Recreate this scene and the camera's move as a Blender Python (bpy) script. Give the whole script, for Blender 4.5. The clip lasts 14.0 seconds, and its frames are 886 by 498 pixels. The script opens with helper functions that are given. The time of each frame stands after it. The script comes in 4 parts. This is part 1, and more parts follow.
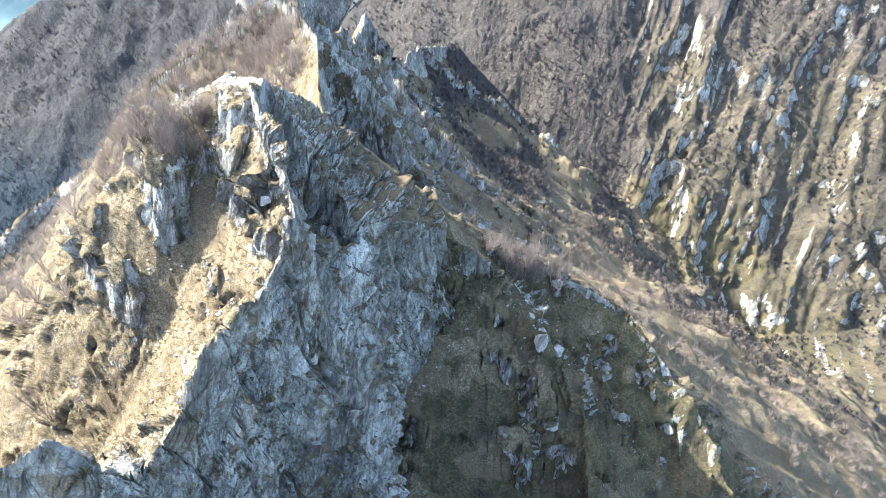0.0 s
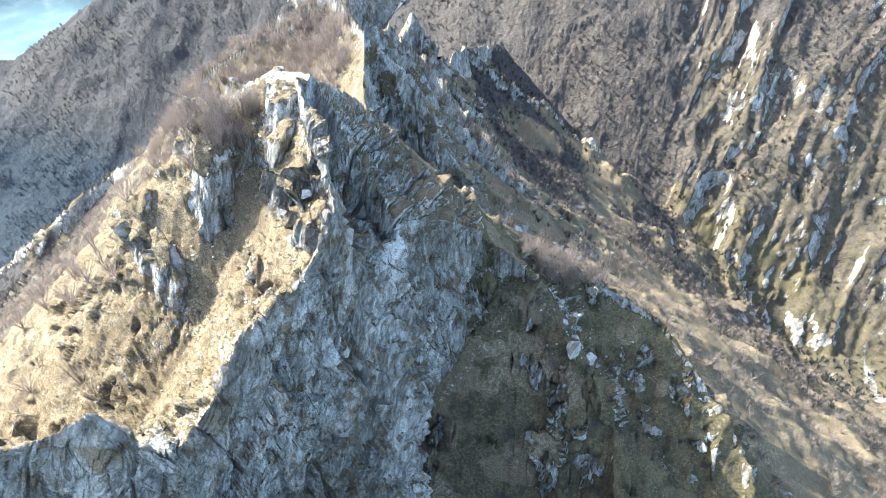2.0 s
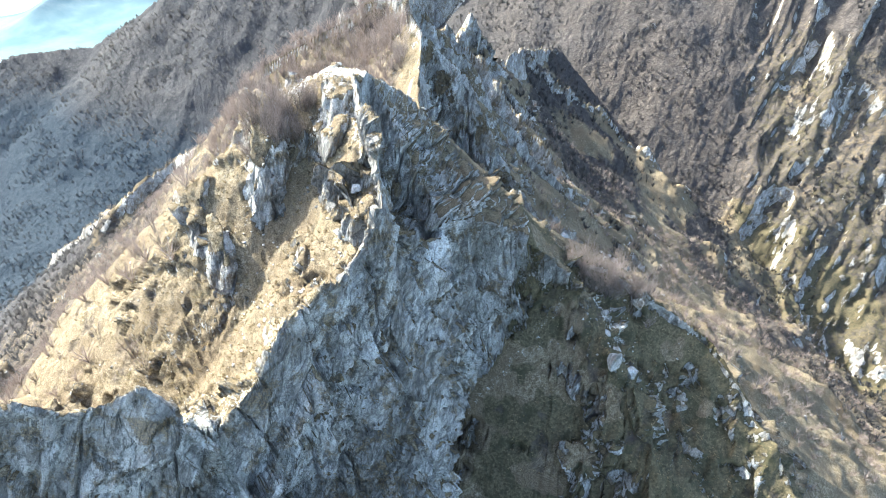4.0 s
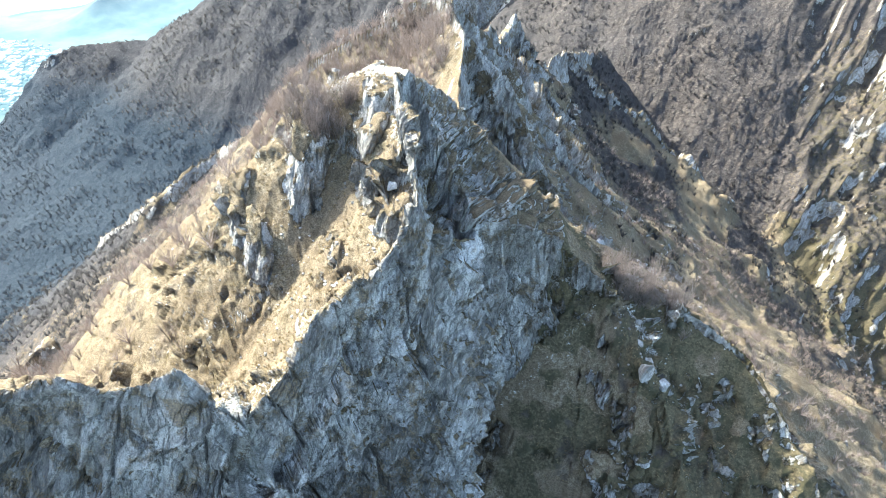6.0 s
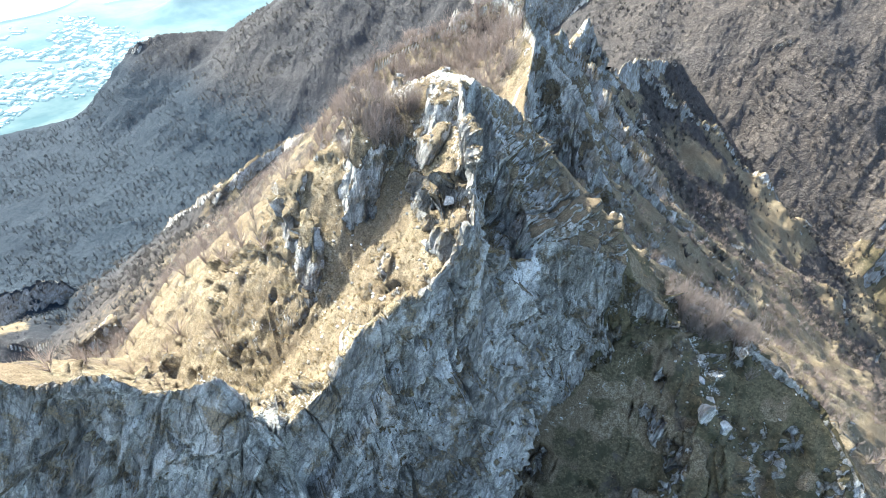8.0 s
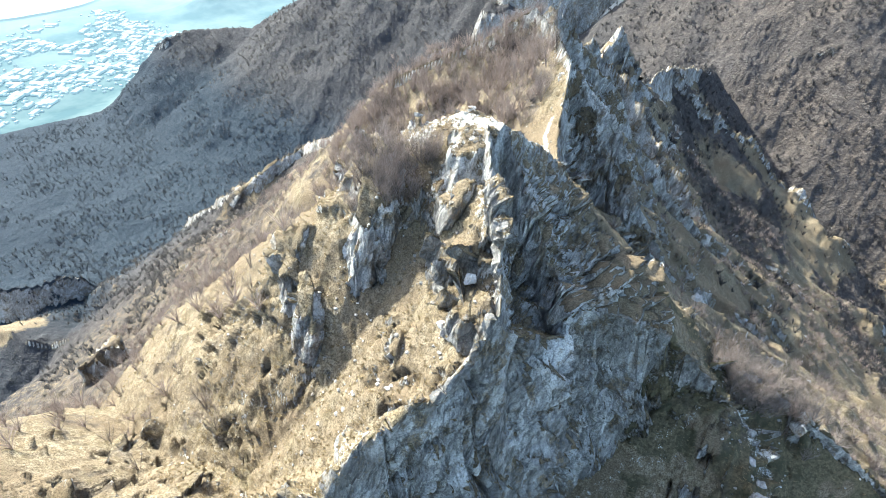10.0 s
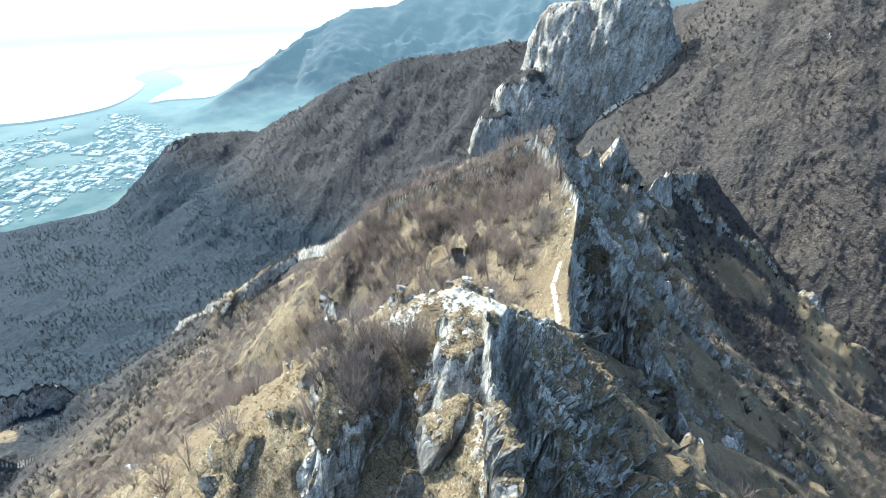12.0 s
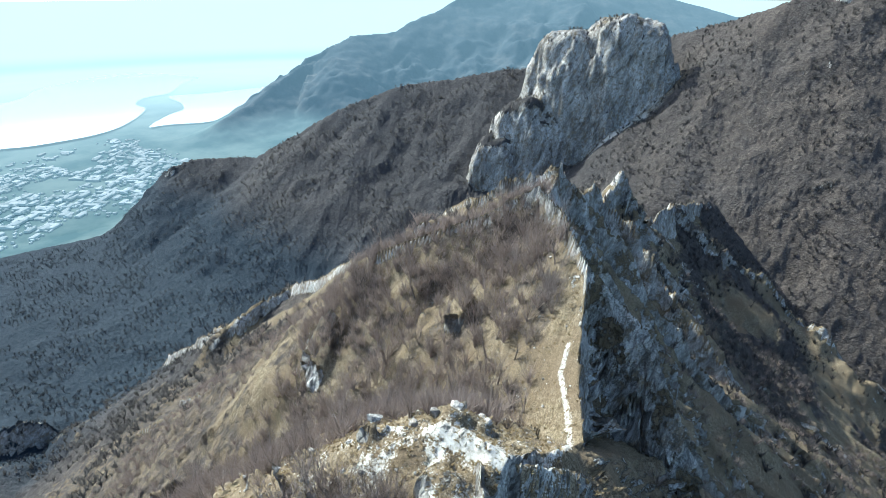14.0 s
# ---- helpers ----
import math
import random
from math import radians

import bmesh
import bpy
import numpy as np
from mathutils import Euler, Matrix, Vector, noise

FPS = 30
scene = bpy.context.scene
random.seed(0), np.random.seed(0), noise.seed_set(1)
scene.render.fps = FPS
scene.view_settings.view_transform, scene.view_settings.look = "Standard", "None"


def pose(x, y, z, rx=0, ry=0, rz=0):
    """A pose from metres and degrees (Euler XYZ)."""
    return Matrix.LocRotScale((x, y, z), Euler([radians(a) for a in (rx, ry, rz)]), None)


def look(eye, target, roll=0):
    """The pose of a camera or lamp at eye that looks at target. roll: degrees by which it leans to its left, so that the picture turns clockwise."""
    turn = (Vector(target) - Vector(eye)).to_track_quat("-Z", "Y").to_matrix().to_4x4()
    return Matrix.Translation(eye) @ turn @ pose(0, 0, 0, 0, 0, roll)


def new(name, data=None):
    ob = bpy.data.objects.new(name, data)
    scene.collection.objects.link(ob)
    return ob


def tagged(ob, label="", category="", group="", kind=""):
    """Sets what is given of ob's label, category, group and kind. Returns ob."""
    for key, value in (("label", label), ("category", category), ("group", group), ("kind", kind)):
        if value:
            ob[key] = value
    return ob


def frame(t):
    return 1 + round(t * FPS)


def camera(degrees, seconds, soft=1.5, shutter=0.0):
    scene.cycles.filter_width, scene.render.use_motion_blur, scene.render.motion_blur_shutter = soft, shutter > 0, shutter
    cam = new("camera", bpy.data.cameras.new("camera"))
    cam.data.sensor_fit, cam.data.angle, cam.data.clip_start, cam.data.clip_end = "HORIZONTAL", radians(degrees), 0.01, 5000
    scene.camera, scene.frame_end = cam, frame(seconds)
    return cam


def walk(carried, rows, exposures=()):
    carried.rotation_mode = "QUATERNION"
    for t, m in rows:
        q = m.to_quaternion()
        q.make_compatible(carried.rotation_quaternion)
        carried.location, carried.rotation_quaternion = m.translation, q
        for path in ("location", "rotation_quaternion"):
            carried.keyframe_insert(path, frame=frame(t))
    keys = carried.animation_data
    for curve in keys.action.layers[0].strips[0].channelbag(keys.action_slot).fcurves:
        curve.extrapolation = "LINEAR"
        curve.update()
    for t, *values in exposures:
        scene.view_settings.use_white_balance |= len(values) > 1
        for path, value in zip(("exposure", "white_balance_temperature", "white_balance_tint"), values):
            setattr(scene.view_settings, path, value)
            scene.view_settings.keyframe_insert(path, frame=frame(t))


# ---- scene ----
cam = camera(78.1, 14.0, soft=0.7)
PATH = [
    (0.0, (0.00, 0.00, 0.00), (-1.87, 79.46, -60.69), 0),
    (0.5, (0.00, 0.00, 0.00), (-3.26, 79.39, -60.71), 0),
    (1.0, (0.00, 0.00, 0.00), (-4.71, 79.33, -60.70), 0),
    (1.5, (0.00, 0.00, 0.00), (-6.49, 79.21, -60.69), 0),
    (2.0, (0.00, 0.00, 0.00), (-8.35, 79.04, -60.69), 0),
    (2.5, (0.00, 0.00, 0.00), (-10.20, 78.84, -60.66), 0),
    (3.0, (0.00, 0.00, 0.00), (-12.02, 78.59, -60.66), 0),
    (3.5, (0.00, 0.00, 0.00), (-14.07, 78.27, -60.62), 0),
    (4.0, (0.00, 0.00, 0.00), (-16.32, 77.85, -60.61), 0),
    (6.5, (0.00, 0.00, 0.00), (-24.00, 75.82, -60.63), 0),
    (7.0, (-0.47, 1.06, -0.40), (-26.77, 76.07, -61.07), 0),
    (7.5, (-1.00, 2.30, -0.35), (-29.77, 76.42, -61.00), 0),
    (8.0, (-1.73, 4.31, -0.11), (-32.95, 77.43, -60.77), 0),
    (10.3, (-9.26, 21.52, 0.93), (-43.88, 92.91, -59.94), 0),
    (11.0, (-11.96, 28.34, 1.47), (-47.94, 102.66, -54.93), 0),
    (11.5, (-14.01, 33.46, 1.82), (-51.13, 110.34, -50.26), 0),
    (12.0, (-15.85, 38.28, 2.16), (-54.22, 117.74, -44.88), 0),
    (12.5, (-17.50, 42.74, 2.66), (-56.68, 123.88, -40.72), 0),
    (13.0, (-18.97, 46.70, 3.27), (-58.12, 127.85, -40.11), 0),
    (13.5, (-20.34, 50.33, 3.90), (-59.47, 131.49, -39.50), 0),
    (14.0, (-21.53, 53.59, 4.19), (-60.61, 134.75, -39.24), 0),
]
walk(cam, [(t, look(eye, target, roll)) for t, eye, target, roll in PATH],
     exposures=[(0, 2.7, 6050, 2), (8, 2.58, 6150, 1), (10.5, 2.27, 6050, 0), (12, 1.92, 5800, -3), (14, 1.44, 5650, -3)])

# ---- light ----
SUN_AZ, SUN_EL = -71.0, 41.0          # degrees from +y towards +x, and above the horizon
sun_dir = Vector((math.sin(radians(SUN_AZ)) * math.cos(radians(SUN_EL)),
                  math.cos(radians(SUN_AZ)) * math.cos(radians(SUN_EL)), math.sin(radians(SUN_EL))))
world = bpy.data.worlds.new("sky")
world.use_nodes = True
wn, wl = world.node_tree.nodes, world.node_tree.links
sky = wn.new("ShaderNodeTexSky")
sky.sky_type, sky.sun_disc = "NISHITA", False
sky.sun_elevation, sky.sun_rotation = radians(SUN_EL), radians(SUN_AZ)
sky.altitude, sky.air_density, sky.dust_density, sky.ozone_density = 900, 0.8, 4.5, 1.2
wl.new(sky.outputs[0], wn["Background"].inputs[0])
wn["Background"].inputs[1].default_value = 0.15
scene.world = world
sun_data = bpy.data.lights.new("sun", "SUN")
sun_data.energy, sun_data.angle, sun_data.color = 3.6, radians(0.53), (1.0, 0.95, 0.88)
sun = new("sun", sun_data)
sun.matrix_world = look(sun_dir * 300, (0, 0, 0))


# ---- noise ----
def axis_hash(i, k, seed=0):
    """One axis' share of a lattice point's hash."""
    return i.astype(np.uint32) * np.uint32((374761393, 668265263, 2147483647)[k]) + np.uint32(seed * 974634777 & 0xFFFFFFFF)


def mixed(h):
    """Hash sums stirred into values from 0 to 1."""
    h = h ^ (h >> np.uint32(13))
    h *= np.uint32(1274126177)
    h ^= h >> np.uint32(16)
    h *= np.uint32(2246822519)
    h ^= h >> np.uint32(15)
    h &= np.uint32(0xFFFFFF)
    return h.astype(np.float32) * np.float32(1 / 0x1000000)


def vnoise(p, seed=0):
    """Smooth value noise at the rows of p, from -1 to 1."""
    i = np.floor(p).astype(np.int64)
    f = (p - i).astype(np.float32)
    f = f * f * f * (f * (f * 6 - 15) + 10)
    hx, hy, hz = ([axis_hash(i[:, k] + d, k, seed if k == 0 else 0) for d in (0, 1)] for k in range(3))
    flat_z = not f[:, 2].any()
    out = np.zeros(len(p), np.float32)
    for dx in (0, 1):
        wx = f[:, 0] if dx else 1 - f[:, 0]
        for dy in (0, 1):
            w = wx * (f[:, 1] if dy else 1 - f[:, 1])
            h = hx[dx] + hy[dy]
            if flat_z:
                out += w * mixed(h + hz[0])
            else:
                lower, upper = mixed(h + hz[0]), mixed(h + hz[1])
                out += w * (lower + f[:, 2] * (upper - lower))
    return out.astype(np.float64) * 2 - 1


def fbm(p, octaves=4, seed=0, gain=0.5):
    out, amp, top = np.zeros(len(p)), 1.0, 0.0
    for k in range(octaves):
        out += amp * vnoise(p * 2.03 ** k + 17.3 * k, seed + k)
        top, amp = top + amp, amp * gain
    return out / top


def ridged(p, octaves=4, seed=0, gain=0.55):
    out, amp, top = np.zeros(len(p)), 1.0, 0.0
    for k in range(octaves):
        out += amp * (1 - 2.2 * np.abs(vnoise(p * 2.07 ** k + 9.1 * k, seed + k)))
        top, amp = top + amp, amp * gain
    return out / top


def cells(p, seed=0):
    """The random value of the nearest cell, how near its border lies, and the way from its middle."""
    i = np.floor(p).astype(np.int64)
    p = (p - i).astype(np.float32)
    hx, hy, hz = ([axis_hash(i[:, k] + d, k) for d in (-1, 0, 1)] for k in range(3))
    salt = [np.uint32((seed + 11 * k) * 974634777 & 0xFFFFFFFF) for k in range(3)]
    best, second = np.full(len(p), 9.0, np.float32), np.full(len(p), 9.0, np.float32)
    which = np.zeros(len(p), np.uint32)
    off = np.zeros((3, len(p)), np.float32)
    for dx in (-1, 0, 1):
        for dy in (-1, 0, 1):
            for dz in (-1, 0, 1):
                h = hx[dx + 1] + hy[dy + 1] + hz[dz + 1]
                o = np.stack([p[:, k] - step - mixed(h + salt[k]) for k, step in enumerate((dx, dy, dz))])
                d = (o * o).sum(0)
                near = d < best
                second = np.where(near, best, np.minimum(second, d))
                best = np.where(near, d, best)
                which = np.where(near, h, which)
                off = np.where(near, o, off)
    return mixed(which + np.uint32((seed + 77) * 974634777 & 0xFFFFFFFF)).astype(np.float64), (np.sqrt(second) - np.sqrt(best)).astype(np.float64), off.T


def smooth(a, b, x):
    t = np.clip((x - a) / (b - a), 0, 1)
    return t * t * (3 - 2 * t)


# ---- the lie of the land: ridges with a cliff and a slope on either side ----
# ridge: rows of x, y, z, cliff on the left side, cliff on the right side (metres of drop);
# then (slope, reach, slope beyond) on the left and on the right of its direction
RIDGES = {
    "main": ([(-38, 32.5, -62, 0, 80), (-31, 42, -54, 1, 84), (-24.8, 50.5, -47, 2, 84), (-20.5, 58.5, -39.8, 3, 84),
              (-24, 67, -35.5, 4, 22), (-29, 76, -32.8, 4, 15), (-33.5, 85.5, -31.8, 2, 3), (-28.5, 97, -39.5, 0, 0),
              (-27.8, 110, -49.8, 0, 8), (-30.6, 119, -49.3, 0, 18), (-32.6, 126, -48.8, 0, 24), (-33.8, 134, -46.5, 0, 28), (-36, 145, -41.3, 2, 34), (-46, 164, -38.6, 4, 40),
              (-54, 173, -40.5, 6, 44)], (0.90, 70, 0.96), (1.3, 50, 0.78), 7.0),
    "main_far": ([(-54, 173, -40.5, 6, 44), (-63, 210, -57, 2, 20), (-70, 247, -60.5, 2, 16), (-74, 300, -92, 3, 20),
                  (-70, 358, -100, 2, 14), (-65, 378, -114, 3, 14), (-59, 392, -110, 2, 14), (-52, 425, -140, 4, 20),
                  (-30, 535, -163, 14, 25), (0, 640, -190, 0, 0)], (0.95, 70, 0.8), (1.2, 60, 0.8), 4.5),
    "rib": ([(-31, 87, -32.6, 0, 0), (-26.5, 93.5, -37.6, 1, 1), (-22, 95.5, -43, 3, 2), (-18, 96, -49.2, 4, 4), (-12, 97.2, -55, 4, 5), (-6.5, 97.8, -60.5, 4, 5), (-1, 98, -69, 4, 4), (5, 98.4, -79.5, 3, 3), (11, 105, -79.5, 0, 2),
             (18, 107, -83, 0, 1), (28, 106, -88, 3, 3), (44, 103, -97, 4, 2), (55, 95, -108, 4, 1), (64, 84, -117, 4, 1),
             (70, 70, -131, 3, 0), (74, 40, -165, 0, 0)], (1.35, 60, 0.75), (1.18, 60, 1.0), 3.6),
    "brow": ([(-31, 87, -32.0, 0, 0), (-38.4, 88, -32.0, 0, 0), (-43, 84.5, -34.2, 0, 0), (-47, 80, -36.6, 1, 1), (-52, 75, -42, 3, 2)], (0.48, 9, 1.05), (0.75, 5, 0.95), 3.0),
    "shoulder": ([(-36, 146, -42, 10, 8), (-22.5, 143.5, -53, 26, 26), (-10, 140, -80, 20, 16), (8, 136, -112, 6, 6), (40, 130, -150, 0, 0)], (1.3, 60, 0.9), (1.3, 60, 0.9), 4.5),
    "east_rib": ([(-54, 176, -42, 8, 8), (-38, 186, -62, 20, 20), (-18, 190, -96, 12, 16), (11, 187, -137, 6, 8), (60, 180, -172, 0, 0)], (1.3, 60, 0.9), (1.3, 60, 0.9), 4.0),
    "east_rib_b": ([(-70, 247, -61, 8, 8), (-39, 264, -94, 20, 24), (-8, 272, -132, 10, 14), (40, 280, -180, 0, 0)], (1.2, 60, 0.9), (1.2, 60, 0.9), 3.6),
    "east_rib_c": ([(-70, 358, -101, 8, 8), (-25, 334, -132, 14, 24), (8, 318, -170, 8, 12), (50, 300, -215, 0, 0)], (1.1, 60, 0.85), (1.1, 60, 0.85), 3.2),
    "wall": ([(-38, 31, -56, 60, 4), (-39.6, 30.2, -47.2, 70, 8), (-43.5, 28.7, -49.4, 70, 6), (-47.5, 27, -49.6, 70, 6),
              (-51, 25.4, -46.6, 70, 6), (-56, 23.6, -48.4, 70, 6), (-60, 22, -49.5, 70, 6), (-65, 20, -46, 70, 6),
              (-80, 15, -44, 70, 5)], (0.9, 60, 0.9), (1.1, 60, 1.0), 6.0),
    "west": ([(-54, 173, -40.5, 2, 0), (-77, 171, -52, 2, 0), (-98, 170.5, -63, 4, 0), (-130, 167, -103, 6, 3), (-168, 176, -133, 4, 2),
              (-240, 190, -190, 6, 3), (-340, 190, -285, 0, 0)], (1.05, 60, 0.95), (0.95, 80, 0.9), 3.0),
    "left": ([(-70, 247, -60.5, 4, 4), (-99, 244, -72, 4, 6), (-150, 275, -112, 6, 6), (-225, 315, -165, 8, 6), (-285, 333, -201, 12, 6),
              (-317, 308, -226, 14, 4), (-385, 322, -272, 14, 4), (-433, 338, -309, 14, 4), (-470, 345, -335, 12, 4), (-560, 350, -420, 10, 0)],
             (0.85, 80, 0.8), (0.85, 80, 0.75), 3.2),
    "dark": ([(-512, 267, -456, 20, 8), (-538, 260, -411, 40, 10), (-552, 253, -388, 50, 10), (-568, 240, -378, 50, 10), (-586, 221, -385, 40, 10),
              (-603, 200, -376, 40, 10), (-660, 150, -380, 30, 10)], (0.7, 80, 0.6), (0.9, 80, 0.7), 2.6),
    "knolls": ([(-560, 150, -372, 6, 6), (-514, 162, -362, 4, 8), (-470, 168, -366, 6, 8), (-436, 177, -350, 6, 8), (-395, 182, -348, 4, 6), (-360, 188, -330, 4, 6), (-290, 190, -285, 0, 0)],
               (0.6, 60, 0.55), (0.62, 60, 0.6), 2.4),
    "mounds": ([(-30, 535, -163, 4, 10), (17, 535, -199, 4, 14), (48, 552, -230, 4, 16), (98, 548, -262, 5, 20), (132, 522, -305, 5, 20),
                (174, 429, -369, 4, 16), (230, 340, -410, 0, 10), (330, 250, -460, 0, 0)], (0.95, 70, 0.8), (0.85, 60, 0.7), 2.4),
    "tower_hill": ([(-1080, 815, -400, 20, 40), (-1062, 833, -352, 8, 22), (-1016, 859, -336, 0, 6), (-874, 898, -324, 0, 0), (-769, 928, -267, 0, 0),
                    (-686, 955, -219, 0, 0), (-580, 1001, -174, 0, 0), (-474, 1034, -156, 0, 0), (-369, 1045, -134, 0, 0), (-200, 1060, -110, 0, 0)],
                   (0.7, 200, 0.7), (0.68, 200, 0.62), 2.4),
    "hill": ([(-200, 1060, -110, 0, 0), (-88, 1051, -66, 0, 0), (-13, 1014, -40, 0, 0), (50, 960, -14, 0, 0), (140, 955, 36, 0, 30), (360, 985, 92, 0, 60),
              (650, 1000, 150, 0, 60), (1050, 900, 210, 0, 0)], (0.8, 300, 0.8), (0.86, 200, 0.92), 2.2),
    "back": ([(-1900, 1700, -560, 0, 0), (-1682, 1572, -451, 0, 0), (-1684, 1715, -423, 0, 0), (-1679, 1858, -371, 0, 20), (-1661, 2020, -312, 0, 40), (-1636, 2117, -288, 0, 40), (-1604, 2241, -192, 0, 80), (-1587, 2315, -119, 0, 80), (-1482, 2501, -120, 0, 60), (-1421, 2617, -78, 0, 40),
              (-1100, 3000, 25, 0, 60), (-815, 3154, 40, 0, 0), (-270, 3344, -61, 0, 0), (31, 3353, -135, 0, 0),
              (500, 3300, -60, 0, 0), (1500, 3000, 100, 0, 0)], (0.6, 400, 0.6), (0.62, 400, 0.5), 2.4),
}
PLAIN = -520.0


def rise(x, y):
    """Height of the bare land at the points x, y, the distance to the ridge that makes it, and the side (1 left, 0 right)."""
    z = np.full(x.shape, -1e9)
    away, flank = np.full(x.shape, 1e9), np.zeros(x.shape)
    mx, my = (x.min() + x.max()) / 2, (y.min() + y.max()) / 2
    span = math.hypot(x.max() - mx, y.max() - my)
    bounds, floor_z = {}, -1e9
    for key, (rows, left, right, steep) in RIDGES.items():       # ridges too far off to matter here are passed over
        for i_seg, (a, b) in enumerate(zip(rows[:-1], rows[1:])):
            ex, ey = b[0] - a[0], b[1] - a[1]
            s = min(max(((mx - a[0]) * ex + (my - a[1]) * ey) / (ex * ex + ey * ey), 0), 1)
            d = math.hypot(mx - a[0] - s * ex, my - a[1] - s * ey)
            bounds[key, i_seg] = max(a[2], b[2]) - 0.45 * max(d - span, 0)
            if i_seg:
                floor_z = max(floor_z, min(a[2], b[2]) - max(a[3:] + b[3:]) - 1.36 * (d + span))
    for key, (rows, left, right, steep) in RIDGES.items():
        (ax, ay), (bx, by) = rows[0][:2], rows[1][:2]
        before = np.maximum(((x - ax) * (ax - bx) + (y - ay) * (ay - by)) / math.hypot(bx - ax, by - ay), 0)
        for i_seg, (a, b) in enumerate(zip(rows[:-1], rows[1:])):
            if bounds[key, i_seg] < floor_z:
                continue
            ex, ey = b[0] - a[0], b[1] - a[1]
            s = np.clip(((x - a[0]) * ex + (y - a[1]) * ey) / (ex * ex + ey * ey), 0, 1)
            dx, dy = x - a[0] - s * ex, y - a[1] - s * ey
            d = np.hypot(dx, dy)
            part_l = 0.5 + 0.5 * np.clip(5.0 * (ex * dy - ey * dx) / math.hypot(ex, ey) / (d + 1e-6), -1, 1)
            here = a[2] + s * (b[2] - a[2])
            for share, i, (s2, reach, s3) in ((part_l, 3, left), (1 - part_l, 4, right)):
                h = a[i] + s * (b[i] - a[i])
                rest = np.maximum(d - h / steep, 0)
                here = here - share * (np.minimum(d * steep, h) + s2 * np.minimum(rest, reach) + s3 * np.maximum(rest - reach, 0))
            if key not in ("main", "main_far") or (key == "main" and i_seg == 0):      # a ridge's loose end falls away
                here = here - {"brow": 6.0, "tower_hill": 0.3}.get(key, 2.0) * before
            up = here > z
            z, away, flank = np.where(up, here, z), np.where(up, d, away), np.where(up, part_l, flank)
    return z, away, flank


# brow of the great shaded face: below it the rock drops sheer to the turf of the hollow
BROW = [(-38, 32.5, -62), (-31, 42, -54), (-24.8, 50.5, -47), (-20.3, 58.5, -40), (-19, 66, -47), (-17, 75, -60), (-12.5, 84, -68), (-4.5, 91, -76), (5, 97.5, -81)]


def sheer(x, y, z):
    near_f = (x > -45) & (x < 30) & (y > 10) & (y < 100)
    xs, ys, zs = x[near_f], y[near_f], z[near_f]
    best, cap = np.full(xs.shape, 1e9), np.full(xs.shape, 1e9)
    for a, b in zip(BROW[:-1], BROW[1:]):
        ex, ey = b[0] - a[0], b[1] - a[1]
        raw = ((xs - a[0]) * ex + (ys - a[1]) * ey) / (ex * ex + ey * ey)
        s = np.clip(raw, 0, 1)
        dx, dy = xs - a[0] - s * ex, ys - a[1] - s * ey
        d = np.hypot(dx, dy)
        out = (ex * dy - ey * dx < 0) & ~((a is BROW[0]) & (raw < 0)) & ~((b is BROW[-1]) & (raw > 1))
        cap = np.where(d < best, np.where(out, a[2] + s * (b[2] - a[2]) - 11 * d, 1e9), cap)
        best = np.minimum(best, d)
    turf = -80 - 1.18 * (100 - ys)
    ex, ey = BROW[-1][0] - BROW[-2][0], BROW[-1][1] - BROW[-2][1]
    inside = smooth(-13, 1, (ex * (BROW[-1][0] - xs) + ey * (BROW[-1][1] - ys)) / math.hypot(ex, ey) + 3 * vnoise(np.stack([xs / 6, ys / 6, 0 * xs], 1), 59))
    low = np.where(cap > 1e8, np.where((xs > 4) & (ys < 97), np.minimum(zs, turf), zs), np.maximum(np.minimum(zs, cap), np.minimum(zs, turf)))
    z[near_f] = zs + inside * (low - zs)
    return z


# rock steps on the sunny side: centre, size along and across, turn, height
OUTCROPS = [(-45.0, 72.5, 3.2, 7.5, 20, 5.0), (-28.5, 69.0, 4.5, 6.5, 35, 3.2), (-49, 59.5, 2.4, 4.0, 20, 3.6), (-29.5, 46.5, 2.0, 6.0, -35, 3.5),
            (-55, 66, 2.5, 5.0, 30, 2.2), (-33, 80, 4.0, 5.0, 20, 1.6), (-24.5, 60.5, 2.2, 4.5, 40, 2.5), (-34, 58.5, 1.2, 2.4, 30, 1.2),
            (-105, 150, 5, 9, 30, 5.0), (-80, 128, 4, 7, 20, 4.0), (-130, 118, 5, 9, 25, 6.0), (-92, 185, 5, 8, 60, 5.0), (-63, 148, 3, 5, 30, 3.0), (-165, 79, 7, 8, 10, 10.0),
            (-38.6, 91.3, 1.9, 2.4, 30, 1.5), (-35.6, 92.2, 1.2, 1.3, 0, 1.2), (-45.3, 87.0, 1.3, 1.9, 20, 1.5), (-34.0, 79.5, 2.2, 3.4, 25, 1.6), (-32.5, 73.5, 2.0, 3.6, 15, 2.0), (-50.0, 76.5, 1.8, 2.6, 30, 1.8), (21.5, 86, 3.0, 4.0, 20, 3.0), (26, 104, 1.8, 1.8, 0, 1.5),
            (20.5, 79, 1.8, 5.0, 8, 2.6), (27.5, 81, 2.2, 3.5, 30, 2.2), (34, 92, 2.0, 3.6, 35, 2.0), (41, 87, 2.6, 4.5, 40, 2.6), (50, 80, 3.0, 5.0, 45, 3.0), (16, 71, 2.5, 4.5, 10, 2.6), (33, 72, 2.2, 5.0, 25, 2.4)]


